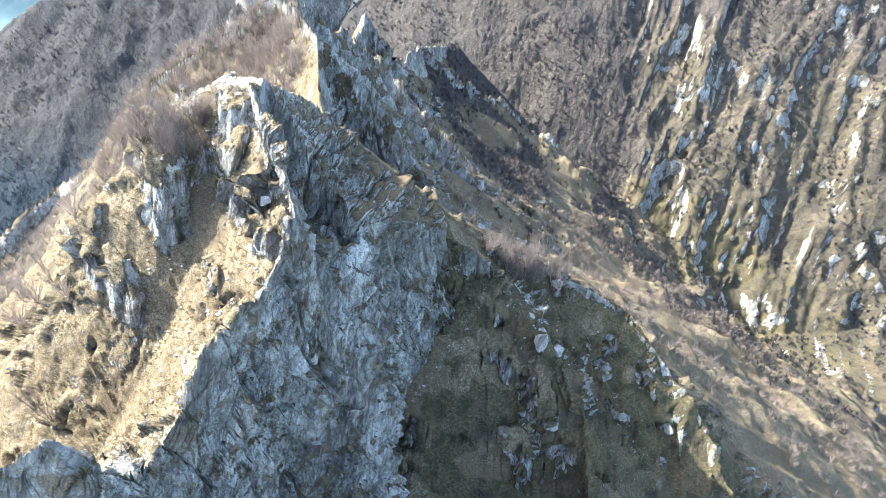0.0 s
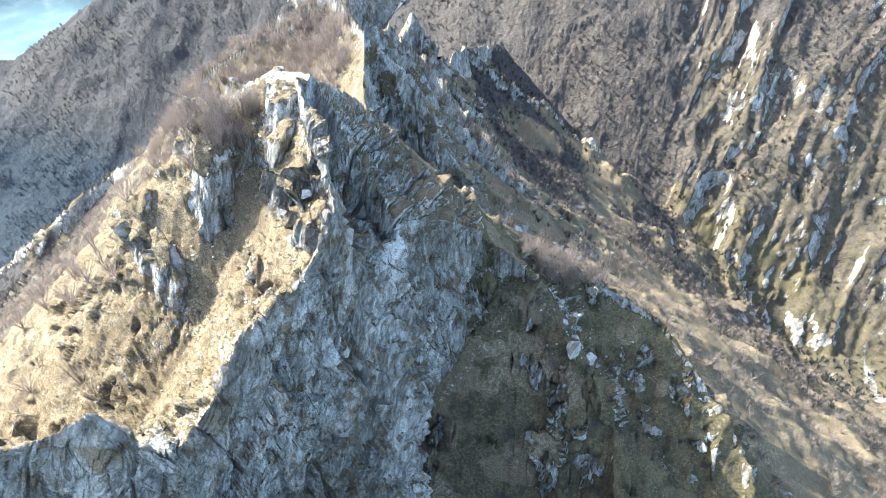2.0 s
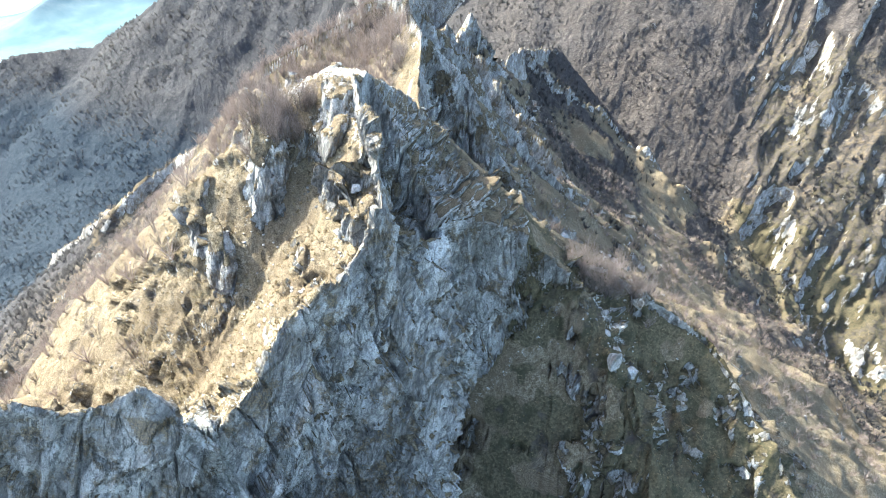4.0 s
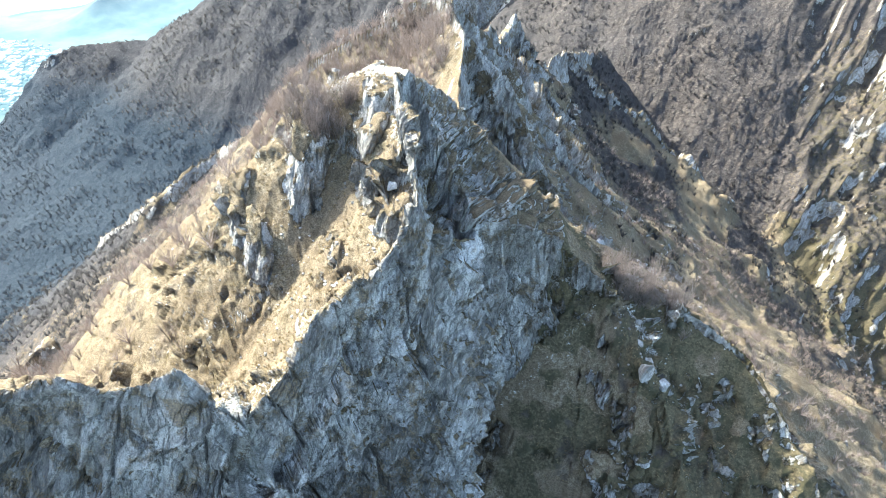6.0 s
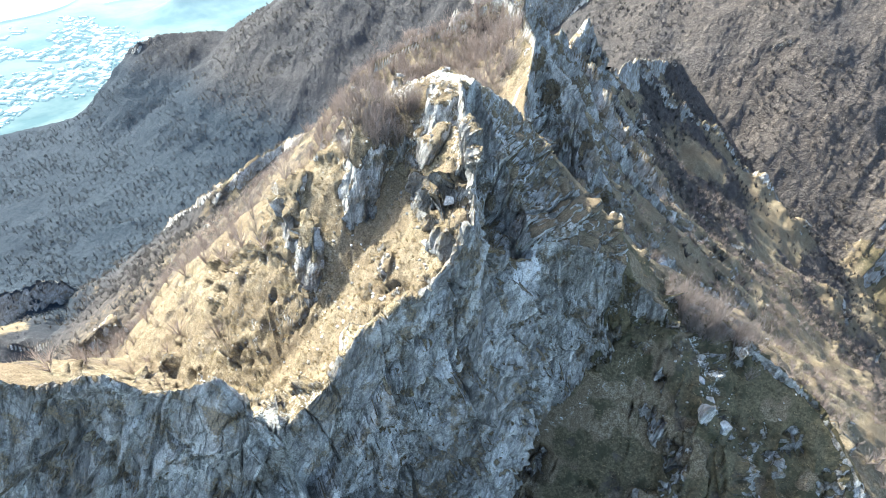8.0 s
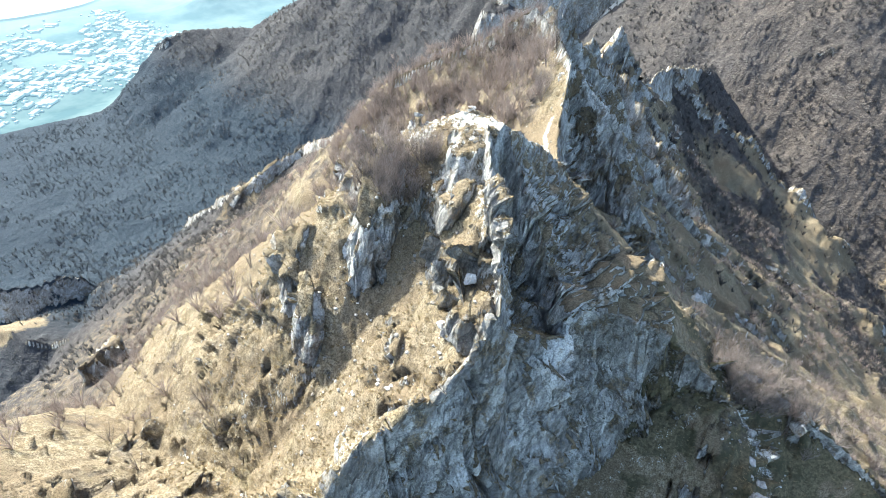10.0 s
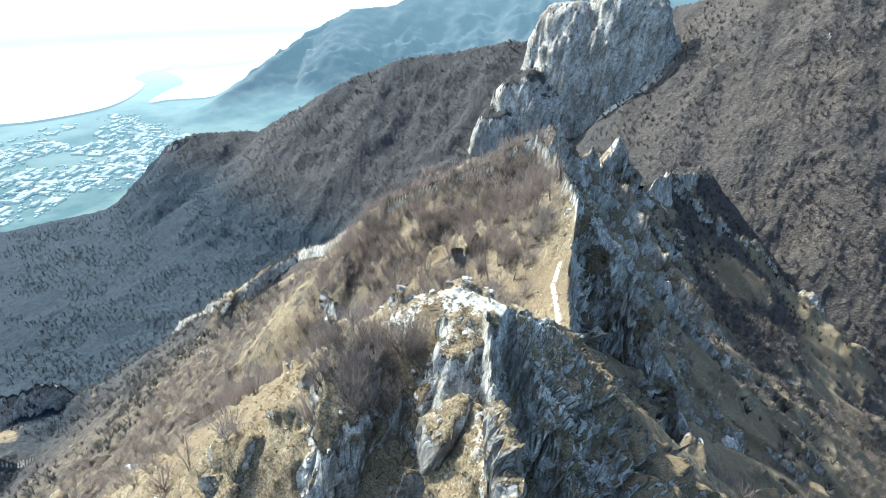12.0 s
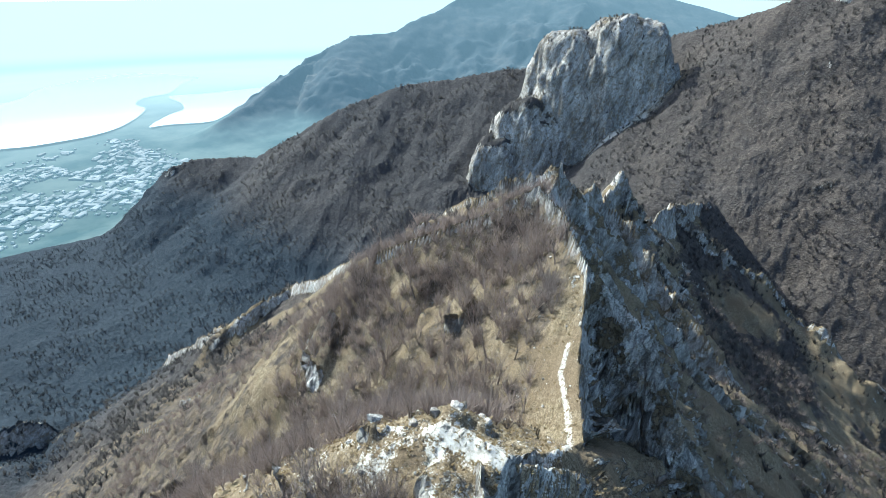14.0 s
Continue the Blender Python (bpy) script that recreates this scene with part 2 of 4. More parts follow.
# broad rocky heads on the far crest: centre, sizes, height
PEAKS = [(-70.5, 247, 22, 17, 8.0), (-58, 392, 24, 20, 13.0), (-70, 358, 15, 15, 6.0), (-54, 175, 12, 9, 3.0),
         (102, 544, 26, 22, 11.0), (50, 550, 20, 17, 8.0), (134, 517, 24, 22, 11.0), (168, 440, 24, 22, 11.0)]
# the footpath along the saddle
TRAIL = [(-29.5, 93, -36.6), (-28.6, 98, -40.4), (-29.0, 104, -45), (-29.8, 110, -49.3), (-31.6, 115.5, -49.3), (-33.1, 119.5, -48.9), (-34.8, 124, -48.6), (-35.2, 130, -47.4)]


HOLLOW_PATH = [(8.8, 98.6, 0), (7.5, 95.5, 0), (5.9, 93.1, 0), (2.6, 90.9, 0), (4.6, 88.4, 0), (-1.3, 86.6, 0), (-3.8, 83.3, 0), (-8.3, 79.8, 0), (-12.7, 74, 0)]


def on_path(x, y, width, trail=TRAIL):
    """Nearness to the footpath, 1 on it, and the path's height there."""
    best, tall = np.full(x.shape, 1e9), np.zeros(x.shape)
    for a, b in zip(trail[:-1], trail[1:]):
        ex, ey = b[0] - a[0], b[1] - a[1]
        s = np.clip(((x - a[0]) * ex + (y - a[1]) * ey) / (ex * ex + ey * ey), 0, 1)
        d = np.hypot(x - a[0] - s * ex, y - a[1] - s * ey)
        tall = np.where(d < best, a[2] + s * (b[2] - a[2]), tall)
        best = np.minimum(best, d)
    return np.exp(-(best / width) ** 4), tall


def height(x, y):
    """Height, distance to the crest and side, worked out block by block."""
    out = np.empty((3,) + x.shape)
    for i in range(0, x.shape[0], 40):
        for j in range(0, x.shape[1], 100):
            here = (slice(i, i + 40), slice(j, j + 100))
            block = x[here].shape
            out[(slice(None),) + here] = [v.reshape(block) for v in height_block(x[here].ravel(), y[here].ravel())]
    return out


def height_block(x, y):
    far = np.hypot(x, y)
    p = np.stack([x, y, 0 * x], 1)
    out = smooth(120, 300, far)
    wx, wy = (5 * vnoise(p / 31, 5) * out, 5 * vnoise(p / 31, 6) * out) if out.any() else (0, 0)
    z, away, west = rise(x + wx, y + wy)
    z = sheer(x, y, z)
    for cx, cy, rx, ry, turn, tall in OUTCROPS:
        ca, sa = math.cos(radians(turn)), math.sin(radians(turn))
        ux, uy = (x - cx) * ca + (y - cy) * sa, (y - cy) * ca - (x - cx) * sa
        lump = np.sqrt((ux / rx) ** 2 + (uy / ry) ** 2)
        close = lump < 2
        if close.any():
            lump[close] += 0.3 * vnoise(p[close] / 2.3, 57)
            z[close] += tall * smooth(1.25, 0.62, lump[close])
    for cx, cy, rx, ry, tall in PEAKS:
        lump = np.hypot((x - cx) / rx, (y - cy) / ry)
        close = lump < 1.6
        z[close] += tall * np.maximum(0, 1.1 - lump[close]) * (1 + 0.6 * ridged(p[close] / 11, 3, 58))
    # gullies and shoulders on the flanks, fading towards the crests
    flank = smooth(2, 40, away)
    if out.any():
        z += flank * 4.5 * ridged(p / 46, 3, 21) * smooth(60, 200, far + away)
    # ribs and gullies that run straight down the shaded side of the ridge
    down = np.stack([x * 0.22 + 0.1 * y, y, 0 * x], 1)
    east = smooth(0.5, 0.1, west) * smooth(3, 16, away) * smooth(600, 450, far) * smooth(90, 130, y + 0.6 * x)
    if east.any():
        z += east * (7.0 * ridged(down / 21, 3, 23) + 2.0)
    sunny = smooth(110, 95, y) * smooth(-16, -22, x) * smooth(-110, -70, x) * smooth(2, 8, away) * smooth(20, 35, y)
    if sunny.any():
        z += sunny * (0.75 * ridged(p / 8, 3, 37) - 0.2)
    spur = smooth(2, 12, x) * smooth(100, 94, y) * smooth(200, 140, far)
    if spur.any():
        z += spur * (2.2 * ridged(np.stack([x / 7, y / 16, 0 * x], 1), 3, 38) - 0.6)
    # jagged pinnacles along the far crest
    jag = smooth(16, 2, away) * smooth(190, 240, far) * smooth(760, 560, far) * (1 - 0.6 * smooth(-75, -100, x))
    if jag.any():
        z += jag * (5 * ridged(p / 24, 2, 35) + 3 * ridged(p / 9, 2, 36) - 1.5)
    face = smooth(420, 520, y + 0.5 * x) * smooth(150, 260, x) * smooth(1000, 800, far)
    if face.any():
        turn_ = np.stack([0.9 * x - 0.45 * y, 0.26 * (0.45 * x + 0.9 * y), 0 * x], 1)
        turn_ = turn_ + 12 * np.stack([vnoise(p / 70, 28), vnoise(p / 60, 29), 0 * x], 1)
        z += face * (24 * ridged(turn_ / 62, 4, 25, 0.55) + 5 * ridged(turn_ / 17, 3, 26) + 4 * ridged(p / 26, 4, 27, 0.6))
    if far.max() > 250:
        z += smooth(20, 160, away) * smooth(250, 600, far) * (9 * ridged(p / 210, 3, 31) + 2 * fbm(p / 40, 3, 33))
    if far.max() > 1500:
        z += smooth(60, 400, away) * smooth(1500, 2200, far) * smooth(PLAIN - 20, PLAIN + 130, z) * (85 * ridged(p / 420, 5, 41) + 30 * ridged(p / 120, 3, 42))
    # the limestone tower on the far hill: a dome with a lower buttress and cliffs at its foot
    for cx, cy, rx, ry, top, foot in ((-152, 938, 90, 62, -35, -270), (-215, 932, 95, 52, -58, -280), (-225, 905, 75, 40, -100, -300), (-275, 880, 72, 44, -150, -310), (-310, 850, 50, 34, -205, -330)):
        near_t = (np.abs(x - cx) < 1.5 * rx) & (np.abs(y - cy) < 1.5 * ry)
        if near_t.any():
            q = p[near_t]
            rr = np.hypot((q[:, 0] - cx) / rx, (q[:, 1] - cy) / ry)
            rr += 0.10 * vnoise(q / 42, 51) + 0.075 * vnoise(q / 17, 52) + 0.04 * vnoise(q / 7.5, 55) + 0.02 * vnoise(q / 3.5, 56)
            dome = foot + (top - foot) * np.sqrt(np.maximum(1 - np.maximum(rr, 0) ** 3, 0)) + 7 * vnoise(q / 24, 53)
            z[near_t] = np.where(rr < 1, np.maximum(z[near_t], dome), z[near_t])
    # crags at the top of the right-hand hill
    if z.max() > 0:
        cr = smooth(1.0, 0.6, np.hypot((x - 190) / 90, (y - 950) / 40) + 0.2 * vnoise(p / 25, 54))
        z += cr * 50
    worn, tall_ = on_path(x, y, 1.4)
    z = z + worn * np.clip(tall_ - z, -0.5, 0.15)
    floor = PLAIN + 0.10 * np.maximum(1500 - far, 0) + 2.0
    if (z < floor + 40).any():
        floor = floor + 2.0 * fbm(p / 150, 2, 61) + 14 * smooth(1250, 800, far) * ridged(p / 240, 4, 62)
    floor = np.where(far > 4300, floor + (far - 4300) * 0.66, floor)
    z = np.maximum(z, floor) + 12 * np.exp(-np.abs(z - floor) / 16) * smooth(500, 700, far)
    return z, away, west


# ---- materials ----
def material(name, rough=0.9):
    m = bpy.data.materials.new(name)
    m.use_nodes = True
    nt = m.node_tree
    b = nt.nodes["Principled BSDF"]
    b.inputs["Roughness"].default_value = rough
    b.inputs["Specular IOR Level"].default_value = 0.06
    return m, nt, b


class Nodes:
    """Short hand for building node trees."""

    def __init__(self, nt):
        self.nt = nt
        self.coords = nt.nodes.new("ShaderNodeNewGeometry").outputs["Position"]

    def node(self, kind, **inputs):
        n = self.nt.nodes.new(kind)
        for key, v in inputs.items():
            self.put(n.inputs[key.replace("_", " ")], v)
        return n

    def put(self, socket, v):
        if isinstance(v, bpy.types.NodeSocket):
            self.nt.links.new(v, socket)
        elif isinstance(v, tuple) and len(v) == 3 and socket.type == "RGBA":
            socket.default_value = (*v, 1)
        else:
            socket.default_value = v

    def noise(self, scale, detail=4, rough=0.55, stretch=None, warp=0.0, coords=None):
        n = self.nt.nodes.new("ShaderNodeTexNoise")
        n.inputs["Scale"].default_value, n.inputs["Detail"].default_value = scale, detail
        n.inputs["Roughness"].default_value, n.inputs["Distortion"].default_value = rough, warp
        self.nt.links.new(self.mapped(stretch, coords), n.inputs["Vector"])
        return n.outputs["Fac"]

    def voronoi(self, scale, stretch=None, feature="F1", out="Distance", coords=None):
        n = self.nt.nodes.new("ShaderNodeTexVoronoi")
        n.feature = feature
        n.inputs["Scale"].default_value = scale
        self.nt.links.new(self.mapped(stretch, coords), n.inputs["Vector"])
        return n.outputs[out]

    def mapped(self, stretch, coords=None):
        src = coords or self.coords
        if not stretch:
            return src
        m = self.nt.nodes.new("ShaderNodeMapping")
        m.vector_type = "TEXTURE"
        rot, scale = stretch
        m.inputs["Rotation"].default_value = [radians(a) for a in rot]
        m.inputs["Scale"].default_value = scale
        self.nt.links.new(src, m.inputs["Vector"])
        return m.outputs["Vector"]

    def ramp(self, fac, *stops):
        n = self.nt.nodes.new("ShaderNodeValToRGB")
        e = n.color_ramp.elements
        while len(e) < len(stops):
            e.new(0.5)
        for el, (pos, col) in zip(e, stops):
            el.position = pos
            el.color = (*col, 1) if isinstance(col, tuple) else (col, col, col, 1)
        self.put(n.inputs["Fac"], fac)
        return n.outputs["Color"]

    def mix(self, fac, a, b, blend="MIX"):
        n = self.nt.nodes.new("ShaderNodeMix")
        n.data_type, n.blend_type = "RGBA", blend
        self.put(n.inputs["Factor"], fac)
        self.put(n.inputs[6], a)
        self.put(n.inputs[7], b)
        return n.outputs[2]

    def math(self, op, a, b=0.0, c=0.0):
        n = self.nt.nodes.new("ShaderNodeMath")
        n.operation = op
        for s, v in zip(n.inputs, (a, b, c)):
            self.put(s, v)
        return n.outputs[0]

    def bump(self, heights, strength, distance, normal=None):
        n = self.nt.nodes.new("ShaderNodeBump")
        n.inputs["Strength"].default_value, n.inputs["Distance"].default_value = strength, distance
        self.put(n.inputs["Height"], heights)
        if normal:
            self.put(n.inputs["Normal"], normal)
        return n.outputs["Normal"]


STRATA = ((0, 29.5, 55.7), (1.0, 1.0, 3.2))          # drawn out along the beds


def rock_look(k):
    """Grey limestone: pale faces, dark joints and streaks, ochre lichen. Returns the colour and its relief."""
    broad = k.noise(0.10, 4, 0.6, STRATA, 0.4)
    fine = k.noise(0.55, 9, 0.72, STRATA, 0.8)
    grain = k.noise(4.0, 5, 0.75)
    vast = k.noise(0.022, 5, 0.65)
    tone = k.math("ADD", k.math("MULTIPLY", broad, 0.42), k.math("MULTIPLY", fine, 0.43))
    tone = k.math("ADD", tone, k.math("MULTIPLY", vast, 0.15))
    col = k.ramp(tone, (0.37, (0.072, 0.066, 0.058)), (0.45, (0.235, 0.215, 0.188)), (0.51, (0.42, 0.394, 0.352)), (0.60, (0.665, 0.632, 0.578)))
    col = k.mix(k.ramp(k.noise(0.22, 7, 0.75), (0.51, 0.0), (0.59, 0.85)), col, k.ramp(grain, (0.35, (0.085, 0.058, 0.030)), (0.65, (0.28, 0.205, 0.115))))
    shift = k.nt.nodes.new("ShaderNodeVectorMath")
    shift.operation = "MULTIPLY_ADD"
    bend = k.nt.nodes.new("ShaderNodeTexNoise")
    bend.inputs["Scale"].default_value, bend.inputs["Detail"].default_value = 0.35, 5
    k.nt.links.new(k.coords, bend.inputs["Vector"])
    k.nt.links.new(bend.outputs["Color"], shift.inputs[0])
    shift.inputs[1].default_value = (4, 4, 4)
    k.nt.links.new(k.coords, shift.inputs[2])
    crack = k.noise(0.30, 7, 0.66, STRATA, 1.6)
    joints = k.ramp(k.math("ABSOLUTE", k.math("SUBTRACT", crack, 0.5)), (0.0, 1.0), (0.030, 0.0))
    col = k.mix(k.math("MULTIPLY", joints, 0.5), col, (0.05, 0.047, 0.043))
    block = k.voronoi(0.26, STRATA, "DISTANCE_TO_EDGE", "Distance", shift.outputs[0])
    block = k.math("MULTIPLY", k.ramp(block, (0.0, 1.0), (0.05, 0.0)), k.ramp(vast, (0.36, 0.3), (0.55, 1.0)))
    joints = k.math("MAXIMUM", joints, block)
    col = k.mix(k.math("MULTIPLY", block, 0.4), col, (0.055, 0.05, 0.045))
    col = k.mix(k.math("MULTIPLY", k.ramp(grain, (0.38, 1.0), (0.55, 0.0)), 0.6), col, (0.12, 0.118, 0.115))
    relief = k.math("ADD", k.math("MULTIPLY", fine, 1.0), k.math("MULTIPLY", grain, 0.3))
    relief = k.math("SUBTRACT", relief, k.math("MULTIPLY", joints, 0.3))
    return col, relief


def grass_look(k):
    """Dry winter grass: straw tussocks over brown earth."""
    broad = k.noise(0.06, 4, 0.6)
    tuft = k.noise(1.1, 7, 0.78)
    blade = k.noise(4.5, 4, 0.75)
    col = k.ramp(tuft, (0.32, (0.055, 0.042, 0.026)), (0.44, (0.15, 0.115, 0.068)), (0.56, (0.262, 0.215, 0.146)), (0.70, (0.34, 0.29, 0.21)))
    col = k.mix(k.ramp(broad, (0.40, 0.0), (0.60, 0.75)), col, (0.135, 0.100, 0.064))
    col = k.mix(k.math("MULTIPLY", k.ramp(k.noise(0.22, 4, 0.6), (0.55, 0.0), (0.72, 1.0)), 0.3), col, (0.115, 0.105, 0.05))
    col = k.mix(k.math("MULTIPLY", k.ramp(blade, (0.42, 1.0), (0.54, 0.0)), 0.85), col, (0.055, 0.04, 0.024))
    # darker olive-brown turf where the mask is high
    dark_turf = k.node("ShaderNodeAttribute")
    dark_turf.attribute_name = "dark_turf"
    dark = k.ramp(k.noise(1.6, 7, 0.8), (0.36, (0.028, 0.025, 0.014)), (0.52, (0.085, 0.070, 0.040)), (0.68, (0.18, 0.145, 0.085)))
    dark = k.mix(k.ramp(k.noise(0.30, 5, 0.7), (0.52, 0.0), (0.60, 0.8)), dark, (0.035, 0.036, 0.020))
    edge = k.math("ADD", dark_turf.outputs["Fac"], k.math("MULTIPLY", k.math("SUBTRACT", k.noise(0.35, 6, 0.7), 0.5), 0.9))
    col = k.mix(k.ramp(edge, (0.42, 0.0), (0.58, 0.9)), col, dark)
    return col, k.math("ADD", tuft, k.math("MULTIPLY", blade, 0.3))


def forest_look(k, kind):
    """Leafless wood from above: grey-brown beech crowns, painted blue-grey for haze on the lower western slopes."""
    wind = k.nt.nodes.new("ShaderNodeVectorMath")
    wind.operation = "MULTIPLY_ADD"
    sway = k.nt.nodes.new("ShaderNodeTexNoise")
    sway.inputs["Scale"].default_value, sway.inputs["Detail"].default_value = 0.11, 5
    k.nt.links.new(k.coords, sway.inputs["Vector"])
    k.nt.links.new(sway.outputs["Color"], wind.inputs[0])
    wind.inputs[1].default_value = (9, 9, 9)
    k.nt.links.new(k.coords, wind.inputs[2])
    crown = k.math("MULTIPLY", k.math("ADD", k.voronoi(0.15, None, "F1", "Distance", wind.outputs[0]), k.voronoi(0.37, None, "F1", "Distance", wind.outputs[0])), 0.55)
    which = k.voronoi(0.15, None, "F1", "Color", wind.outputs[0])
    twig = k.noise(0.7, 5, 0.75)
    col = k.ramp(twig, (0.30, (0.037, 0.030, 0.026)), (0.5, (0.100, 0.082, 0.069)), (0.70, (0.200, 0.172, 0.150)))
    col = k.mix(k.math("MULTIPLY", which, 0.55), col, (0.098, 0.076, 0.058))
    col = k.mix(k.ramp(k.noise(0.012, 4, 0.6), (0.42, 0.0), (0.62, 0.55)), col, (0.085, 0.075, 0.070))
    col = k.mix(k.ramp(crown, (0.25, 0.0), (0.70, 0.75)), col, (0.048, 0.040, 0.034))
    # haze and valley shade painted into the crown colour
    haze_tint = k.ramp(twig, (0.32, (0.010, 0.015, 0.021)), (0.50, (0.025, 0.036, 0.048)), (0.68, (0.056, 0.071, 0.086)))
    haze_tint = k.mix(k.ramp(crown, (0.25, 0.0), (0.70, 0.7)), haze_tint, (0.018, 0.026, 0.034))
    col = k.mix(kind, col, haze_tint)
    return col, k.math("SUBTRACT", k.math("MULTIPLY", twig, 0.8), crown)


def ground_material():
    m, nt, b = material("mountain_ground", 0.92)
    k = Nodes(nt)
    cover = k.node("ShaderNodeAttribute")
    cover.attribute_name = "cover"
    parts_ = k.node("ShaderNodeSeparateColor", Color=cover.outputs["Color"])
    rock_m, wood_m, pale_m = parts_.outputs[0], parts_.outputs[1], parts_.outputs[2]
    edge = k.noise(1.1, 6, 0.7)
    edge2 = k.noise(0.25, 5, 0.65)
    rock, rock_h = rock_look(k)
    grass, grass_h = grass_look(k)
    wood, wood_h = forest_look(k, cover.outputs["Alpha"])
    rm = k.ramp(k.math("ADD", rock_m, k.math("ADD", k.math("MULTIPLY", k.math("SUBTRACT", edge, 0.5), 0.9), k.math("MULTIPLY", k.math("SUBTRACT", edge2, 0.5), 0.5))), (0.46, 0.0), (0.54, 1.0))
    wm = k.ramp(k.math("ADD", wood_m, k.math("MULTIPLY", k.math("SUBTRACT", edge2, 0.5), 0.8)), (0.40, 0.0), (0.60, 1.0))
    speck = k.noise(3.4, 5, 0.75)
    pm = k.ramp(k.math("ADD", pale_m, k.math("ADD", k.math("MULTIPLY", k.math("SUBTRACT", edge, 0.5), 0.8), k.math("MULTIPLY", k.math("SUBTRACT", speck, 0.5), 1.3))), (0.46, 0.0), (0.54, 1.0))
    pale = k.ramp(k.noise(2.2, 5, 0.7), (0.35, (0.27, 0.25, 0.20)), (0.55, (0.42, 0.40, 0.355)), (0.72, (0.56, 0.545, 0.50)))
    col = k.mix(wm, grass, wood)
    col = k.mix(rm, col, rock)
    col = k.mix(pm, col, pale)
    nt.links.new(col, b.inputs["Base Color"])
    hgt = k.math("MULTIPLY", grass_h, 0.35)
    n1 = k.bump(hgt, 0.7, 0.5)
    n2 = k.bump(k.math("MULTIPLY", wood_h, wm), 0.7, 3.0, n1)
    n3 = k.bump(k.math("MULTIPLY", rock_h, rm), 0.9, 0.9, n2)
    nt.links.new(n3, b.inputs["Normal"])
    return m


GROUND = ground_material()


# ---- the mountain: one sheet, finest where the walk comes near ----
def sheet(r0, r1, rows, turns=((-100, -62, 0.25), (-62, 24, 0.13), (24, 62, 0.22), (62, 260, 4.0)), samples=1500, every=6):
    az = np.radians(np.concatenate([np.arange(*t) for t in turns]))
    few = az[::every]
    rad = r0 * (r1 / r0) ** np.linspace(0, 1, samples)
    Z = height(np.sin(few)[:, None] * rad, np.cos(few)[:, None] * rad)[0]
    ds = np.hypot(np.diff(rad)[None, :], np.diff(Z, axis=1)) / np.sqrt(rad[1:] ** 2 + np.minimum(Z[:, 1:], -20) ** 2)
    for step in (1, 1, 2, 2, 3):
        ds = (ds + np.roll(ds, step, 0) + np.roll(ds, -step, 0)) / 3
    arc = np.concatenate([np.zeros((len(few), 1)), np.cumsum(ds, 1)], 1)
    R = np.stack([np.interp(np.linspace(0, 1, rows), a / a[-1], rad) for a in arc])
    R = np.stack([np.interp(az, few, R[:, j]) for j in range(rows)], 1)
    R[:, 0], R[:, -1] = r0, r1
    X, Y = np.sin(az)[:, None] * R, np.cos(az)[:, None] * R
    Z, away, west = height(X, Y)
    return np.stack([X, Y, Z], 2), away, west


def normals(P):
    du = np.roll(P, -1, 0) - np.roll(P, 1, 0)
    dv = np.empty_like(P)
    dv[:, 1:-1] = P[:, 2:] - P[:, :-2]
    dv[:, 0], dv[:, -1] = P[:, 1] - P[:, 0], P[:, -1] - P[:, -2]
    nn = np.cross(du, dv)
    nn /= np.linalg.norm(nn, axis=2, keepdims=True) + 1e-12
    return np.where(nn[..., 2:] < 0, -nn, nn)


def grid_mesh(name, P, mat, attr=None, sharp=None, dark_turf=None):
    n, r = P.shape[:2]
    me = bpy.data.meshes.new(name)
    me.vertices.add(n * r)
    me.vertices.foreach_set("co", P.astype(np.float32).ravel())
    idx = np.arange(n * r).reshape(n, r)
    a, b_ = idx, np.roll(idx, -1, 0)
    quads = np.stack([a[:, :-1], b_[:, :-1], b_[:, 1:], a[:, 1:]], 2).reshape(-1, 4)
    m = len(quads)
    me.loops.add(4 * m)
    me.loops.foreach_set("vertex_index", quads.ravel().astype(np.int32))
    me.polygons.add(m)
    me.polygons.foreach_set("loop_start", (np.arange(m) * 4).astype(np.int32))
    me.polygons.foreach_set("use_smooth", np.ones(m, bool) if sharp is None else ~sharp[quads[:, 0]])
    me.update(calc_edges=True)
    if attr is not None:
        layer = me.attributes.new("cover", "FLOAT_COLOR", "POINT")
        layer.data.foreach_set("color", attr.astype(np.float32).ravel())
    if dark_turf is not None:
        me.attributes.new("dark_turf", "FLOAT", "POINT").data.foreach_set("value", dark_turf.astype(np.float32))
    me.materials.append(mat)
    return new(name, me)


